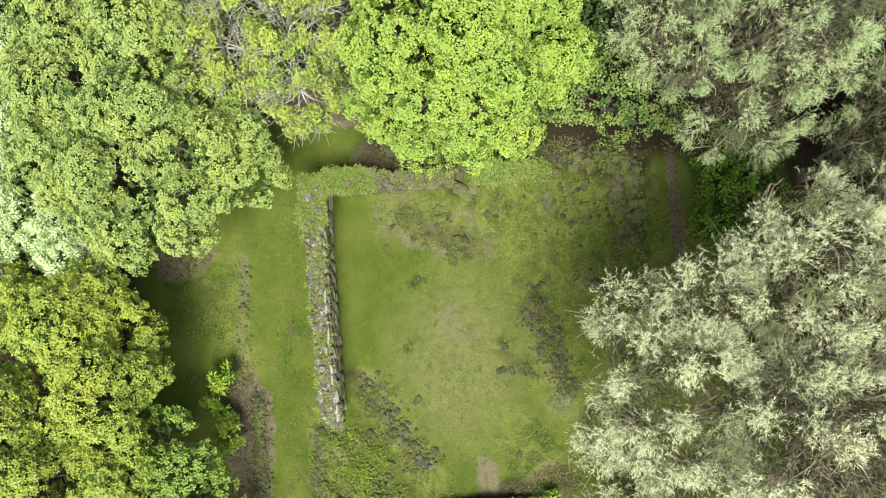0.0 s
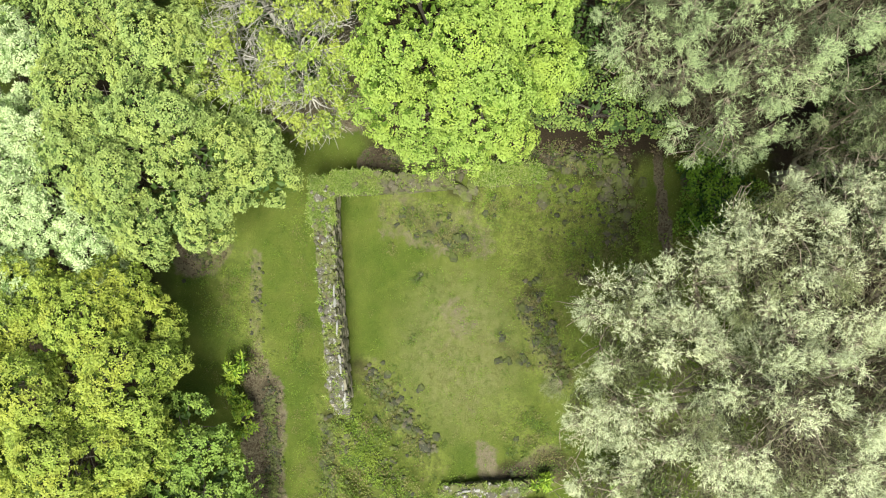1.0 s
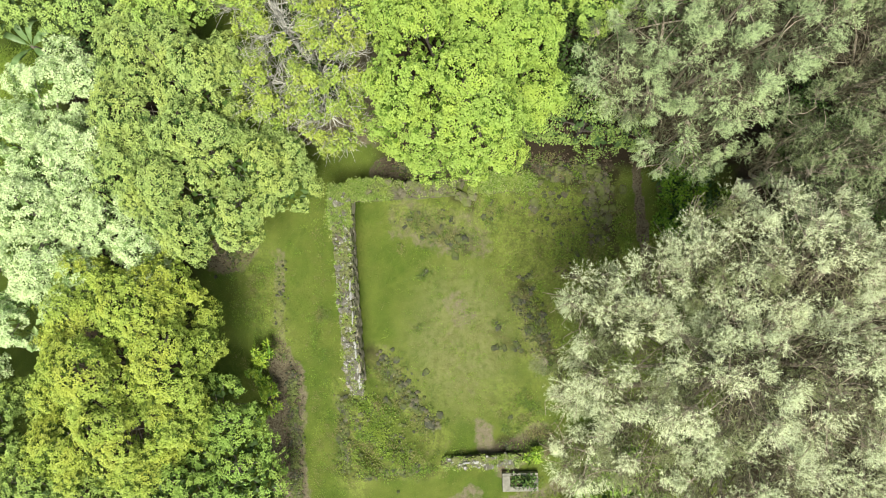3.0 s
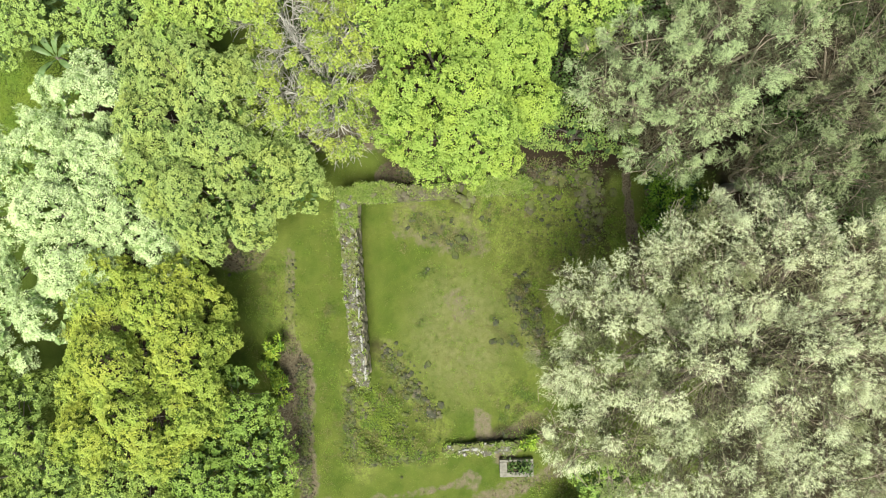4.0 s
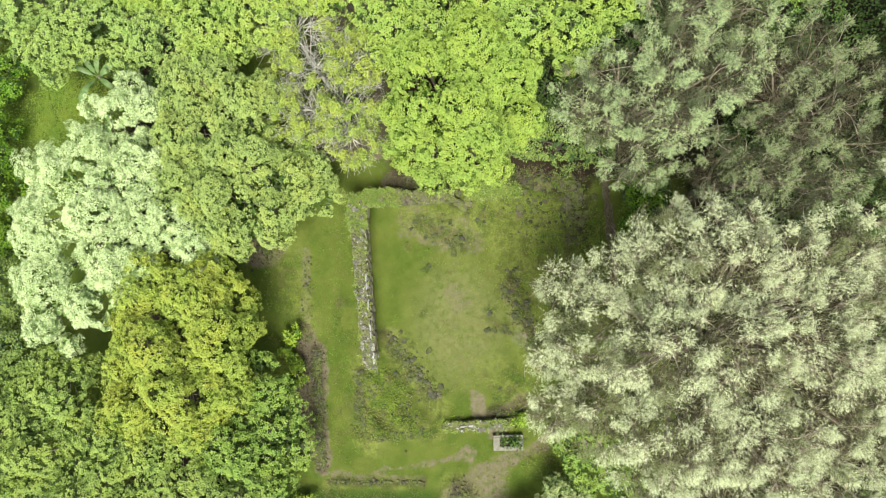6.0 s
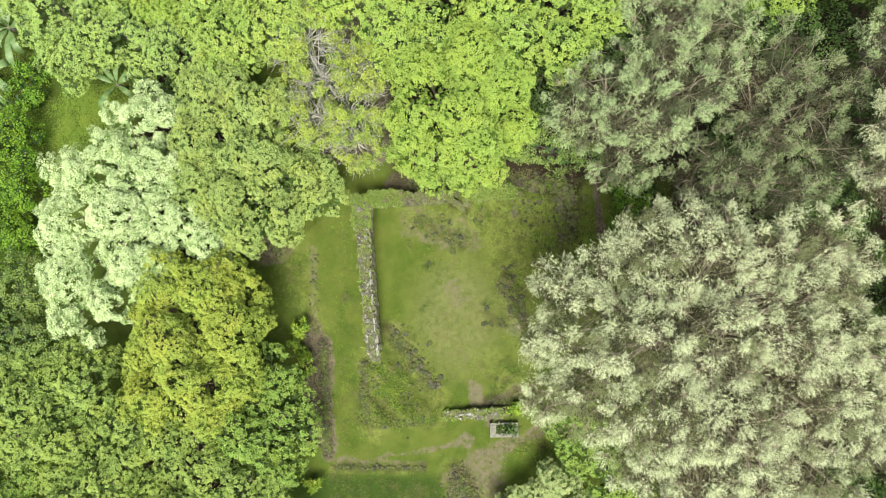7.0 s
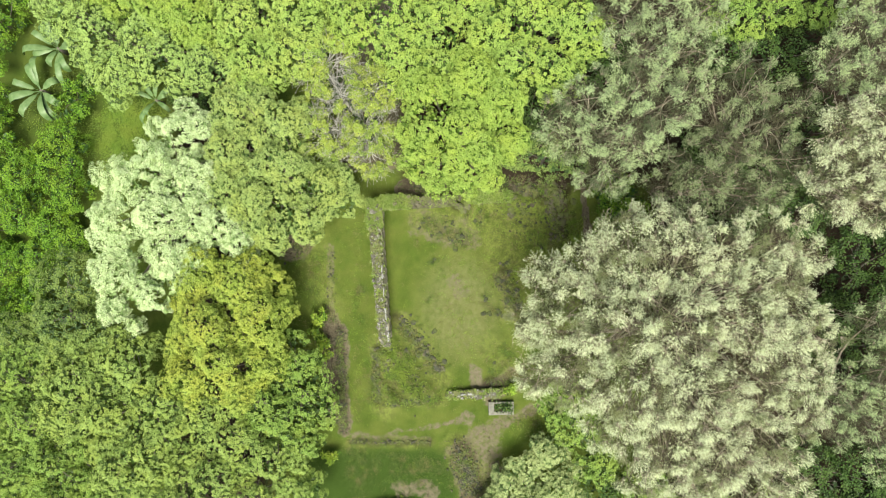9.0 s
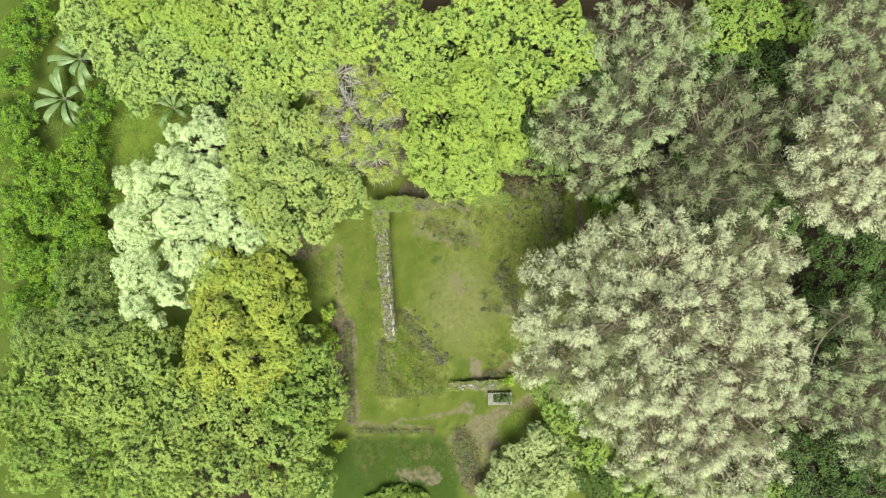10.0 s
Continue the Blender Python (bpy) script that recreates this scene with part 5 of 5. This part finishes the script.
n = 130000
x, y = rng.uniform(-9.2, 8.2, n), rng.uniform(-14.5, 4.6, n)
keep = (np.maximum(bareness(x, y), mould_shade(x, y)) + rng.normal(0, 0.18, n) < 0.5) & (rng.random(n) > 0.75 * mossiness(x, y)) & ~in_wall(x, y)
x, y = x[keep], y[keep]
n = len(x)
at = np.stack([x, y, ground_height(x, y) - 0.005], 1)
rough = np.clip(step(np.hypot(x - 4.2, y - 0.3), 1.5, 3.2) + step(np.abs(x + 4.6), 0.2, 0.9) * 0.3, 0, 1)
along = unit(np.stack([rng.normal(0, 0.7, n), rng.normal(0, 0.7, n), np.ones(n)], 1))
long = rng.uniform(0.03, 0.07, n) * (1 + rough)
v, t = blades_of(at, along, unit(rng.normal(0, 1, (n, 3))), long, rng.uniform(0.012, 0.022, n) * (1 + 0.4 * rough))
# darker blades carry on the tree shade painted on the lawn
stuff("lawn_grass", "short mown grass with drier trodden patches", v, t, [GREEN_BLADE, DRY_BLADE, DARK_WEED], np.where(rng.random(n) < lush_shading(x, y), 2, (rng.random(n) < 0.15 + 0.6 * dryness(x, y)).astype(int)))

# weeds: x0, y0, x1, y1, half width, clumps, spread of a clump, height, darkness
WEEDS = [
    # dark clumps on the south lawn stand in for tree shade
    (-5.0, 2.4, -4.8, -9.6, 0.75, 900, 0.1, 0.05, 0.25), (0.4, 0.2, 0.8, -6.4, 2.2, 1000, 0.1, 0.05, 0.3), (-7.4, 0.4, -7.6, -4.5, 0.9, 420, 0.12, 0.08, 0.4), (-4.6, -12.0, -0.4, -12.4, 0.9, 1500, 0.12, 0.06, 0.85), (-5.2, -11.2, -5.0, -13.6, 0.6, 600, 0.12, 0.07, 0.9), (-2.4, 3.0, 5.6, 3.2, 0.4, 800, 0.14, 0.14, 0.95),
    (-3.3, -5.6, -3.2, -8.6, 0.6, 380, 0.16, 0.26, 0.35), (-2.6, -6.2, -1.6, -8.0, 0.65, 240, 0.16, 0.26, 0.5), (-3.2, -5.8, -2.1, -7.8, 0.5, 300, 0.15, 0.3, -1), (-3.2, -8.4, -0.5, -8.4, 0.45, 220, 0.14, 0.22, 0.35), (-4.1, -5.8, -4.0, -8.9, 0.22, 120, 0.12, 0.15, 0.5),
    (2.6, -1.0, 4.4, -3.6, 0.8, 330, 0.12, 0.12, -1), (3.0, 1.6, 5.6, 1.6, 0.8, 360, 0.13, 0.12, -1), (4.0, 0.2, 5.8, -0.6, 0.8, 400, 0.13, 0.12, -1), (4.4, 2.6, 5.8, 2.5, 0.5, 160, 0.12, 0.3, 0.2), (6.5, 1.6, 6.7, -2.0, 0.42, 520, 0.13, 0.2, -1),
    (8.8, 2.4, 9.0, -0.6, 0.8, 900, 0.16, 0.24, -1), (7.4, 3.4, 10.5, 3.2, 0.5, 200, 0.18, 0.3, 0.7), (2.4, -6.4, 3.6, -6.2, 0.6, 240, 0.12, 0.15, 0.6), (2.4, -7.6, 4.2, -7.4, 0.5, 300, 0.15, 0.2, 0.95), (4.0, -9.6, 5.6, -11.4, 0.9, 320, 0.16, 0.2, 0.4),
    (-7.4, -0.6, -7.3, -2.8, 0.9, 260, 0.12, 0.12, 0.35), (-5.9, -5.0, -5.75, -10.2, 0.3, 200, 0.11, 0.12, 0.75), (0.6, -11.4, 1.3, -13.8, 0.7, 220, 0.14, 0.18, 0.7), (-5.6, -10.8, -1.2, -10.85, 0.14, 110, 0.1, 0.1, 0.7),
    (-1.3, 1.2, 1.4, 0.3, 0.6, 130, 0.1, 0.09, 0.4), (1.2, 1.7, 2.8, 1.2, 0.5, 160, 0.12, 0.12, 0.2), (-0.4, -7.9, 0.9, -7.9, 0.15, 60, 0.1, 0.12, 0.5), (-16.5, 7.5, -19.5, 4.0, 1.5, 1800, 0.2, 0.22, -1), (-17.2, 7.4, -20.2, 5.2, 1.2, 1800, 0.22, 0.2, -1), (-20.5, 9.5, -23.5, 7.0, 1.2, 700, 0.2, 0.3, 0.5), (-5.0, -2.5, -4.9, -4.0, 0.4, 60, 0.1, 0.08, 0.4), (-6.3, -3.6, -7.4, -5.2, 0.6, 150, 0.14, 0.16, 0.6),
]
WEEDS += [(x0 - sx * 0.7, y0 - sy * 0.3, x0 + sx * 0.7, y0 + sy * 0.3, 0.12 + 0.7 * min(sx, sy), 11 * n, 0.11, 0.14, 0.9) for x0, y0, sx, sy, n, big in CLUSTERS]
spots = []
for x0, y0, x1, y1, w, count, spread, high, dark in WEEDS:
    count = int(count * 0.6)
    k = rng.random(count)
    p = np.stack([x0 + (x1 - x0) * k + rng.normal(0, w * 0.6, count), y0 + (y1 - y0) * k + rng.normal(0, w * 0.6, count)], 1)
    spots.append(np.concatenate([p, np.full((count, 1), spread), np.full((count, 1), high), np.full((count, 1), dark)], 1))
spots = np.vstack(spots)
patchy = np.array([noise.noise(Vector((q[0] * 1.6, q[1] * 1.6, 3.0))) + 0.6 * noise.noise(Vector((q[0] * 4.5, q[1] * 4.5, 8.0))) for q in spots])
spots = spots[~in_wall(spots[:, 0], spots[:, 1]) & (patchy + rng.normal(0, 0.12, len(spots)) - 0.1 * mould_shade(spots[:, 0], spots[:, 1]) > -0.12)]
m = 13
c = np.repeat(spots, m, 0)
n = len(c)
x, y = c[:, 0] + rng.normal(0, 0.6, n) * c[:, 2], c[:, 1] + rng.normal(0, 0.6, n) * c[:, 2]
far = np.hypot(x - c[:, 0], y - c[:, 1]) / c[:, 2]
at = np.stack([x, y, ground_height(x, y) + 0.7 * c[:, 3] * np.clip(1 - far * 0.5, 0.1, 1) * rng.uniform(0.3, 1, n)], 1)
along = unit(np.stack([x - c[:, 0] + rng.normal(0, 0.06, n), y - c[:, 1] + rng.normal(0, 0.06, n), rng.normal(0.02, 0.05, n)], 1))
long = rng.uniform(0.03, 0.075, n) * (0.7 + 2.0 * c[:, 3])
v, t = leaves_of(at, along, unit(np.stack([rng.normal(0, 0.35, n), rng.normal(0, 0.35, n), np.ones(n)], 1)), long, long * 0.6)
pick_tone = rng.random(len(spots))
tone = np.repeat(np.where(spots[:, 4] < 0, np.where(pick_tone < 0.55, 2, 0), (pick_tone < spots[:, 4]).astype(int)), m)
olive = np.array([noise.noise(Vector((q[0] * 1.9, q[1] * 1.9, 20.0))) for q in spots]) + rng.normal(0, 0.15, len(spots)) > 0.17
tone = np.where(np.repeat(olive & (spots[:, 0] > -15), m), 3, tone)
stuff("ground_weeds", "low leafy weeds growing over the fallen walls", v, t, [WEED_LEAF, DARK_WEED, BRIGHT_WEED, OLIVE_WEED], np.repeat(tone, 2))

# grass and herbs on the wall tops: wall, from, to, tufts
n_all = []
for on, s0, s1, count in ((on_west, 0.0, 1.5, 620), (on_west, 1.5, 8.0, 190), (on_north, 0.0, 1.5, 620), (on_north, 1.4, 4.1, 40), (on_stub, 0.0, 2.3, 460), (on_south, 0.0, 3.0, 130)):
    for k in range(count):
        px, py, half, tallness, turn, sx, sy = on(rng.uniform(s0, s1))
        u = rng.uniform(-1.1, 1.1) * half + rng.normal(0, 0.05)
        n_all.append((px + sx * u + rng.normal(0, 0.03), py + sy * u + rng.normal(0, 0.03), tallness + 0.02))
p = np.repeat(np.array(n_all), 14, 0)
n = len(p)
at = p + np.stack([rng.normal(0, 0.05, n), rng.normal(0, 0.05, n), np.zeros(n)], 1)
along = unit(np.stack([rng.normal(0, 0.8, n), rng.normal(0, 0.8, n), np.ones(n) * 0.4], 1))
v, t = blades_of(at, along, unit(rng.normal(0, 0.5, (n, 3)) + (0, 0, 1.0)), rng.uniform(0.06, 0.15, n), rng.uniform(0.018, 0.034, n))
stuff("wall_grass", "tufts of grass growing on the wall tops", v, t, [BRIGHT_WEED, PALE_BLADE, DARK_WEED], rng.choice((0, 1, 2), n, p=(0.42, 0.4, 0.18)))

# dead leaves and small stones in the beds and under the trees
n = 95000
x, y = rng.uniform(-9.5, 10.5, n), rng.uniform(-14.5, 4.6, n)
keep = (bareness(x, y) > 0.5 + rng.random(n) * 0.4) & ~in_wall(x, y) & ~((np.abs(x - 1.4) < 0.7) & (y < -6) & (y > -9.8))
x, y = x[keep], y[keep]
n = len(x)
at = np.stack([x, y, ground_height(x, y) + rng.uniform(0.005, 0.03, n)], 1)
along = unit(np.stack([rng.normal(0, 1, n), rng.normal(0, 1, n), rng.normal(0, 0.15, n)], 1))
long = rng.uniform(0.05, 0.12, n)
v, t = leaves_of(at, along, unit(np.stack([rng.normal(0, 0.3, n), rng.normal(0, 0.3, n), np.ones(n)], 1)), long, long * 0.55)
stuff("leaf_litter", "brown dead leaves on bare earth", v, t, [LITTER])
pieces = []
pool = []
for me in [stone_mesh("pebble", 90 + k, DARK_STONE, 0.6, 0.7, 1) for k in range(4)]:
    cv = np.array([q.co[:] for q in me.vertices])
    pool.append((cv, np.array([p.vertices[:] for p in me.polygons])))
for x0, y0, x1, y1, w, count, big in ((-5.95, -4.8, -5.75, -10.2, 0.25, 700, 0.1), (-5.5, -10.85, -1.0, -10.85, 0.12, 110, 0.11), (0.5, -11.3, 1.3, -13.6, 0.6, 420, 0.13), (-6.4, -0.5, -6.4, -3.2, 0.25, 40, 0.1), (-8.6, -0.3, -8.0, -0.2, 0.4, 60, 0.13), (-2.2, 3.0, 3.0, 3.1, 0.3, 220, 0.12), (3.4, 2.9, 5.8, 2.7, 0.45, 240, 0.11), (5.6, 2.4, 5.8, 0.2, 0.4, 170, 0.1), (3.2, 1.6, 5.2, 0.2, 0.8, 90, 0.075), (-1.8, 1.1, 1.0, 0.2, 0.5, 50, 0.07), (-2.4, -4.6, -0.6, -7.0, 0.45, 130, 0.08), (2.6, -1.8, 3.9, -4.6, 0.35, 160, 0.08), (-4.1, -5.8, -3.9, -8.6, 0.2, 110, 0.08), (3.2, 2.2, 5.8, 1.0, 0.6, 40, 0.16), (-4.0, -5.8, -3.8, -8.6, 0.25, 90, 0.17), (-3.4, -6.0, -1.6, -8.2, 0.7, 120, 0.15), (3.0, -1.2, 4.2, -4.6, 0.35, 60, 0.17), (-2.6, -4.2, -0.5, -7.0, 0.3, 90, 0.17), (-1.0, -8.5, -3.6, -8.8, 0.2, 60, 0.15)):
    for k in range(count):
        a = rng.random()
        x, y = x0 + (x1 - x0) * a + rng.normal(0, w * 0.55), y0 + (y1 - y0) * a + rng.normal(0, w * 0.55)
        cv, ct = pool[int(rng.integers(0, 4))]
        ang = rng.random() * 6.28
        turned = cv @ np.array([(math.cos(ang), math.sin(ang), 0), (-math.sin(ang), math.cos(ang), 0), (0, 0, 1)])
        pieces.append((turned * big * rng.uniform(0.6, 1.5) + (x, y, float(ground_height(x, y)) + 0.02), ct))
v, t = joined(pieces)
stuff("bed_stones", "small stones edging weedy beds and fallen walls", v, t, [RUBBLE_STONE, DARK_STONE], np.concatenate([np.full(len(p[1]), int(rng.random() < 0.6)) for p in pieces]))
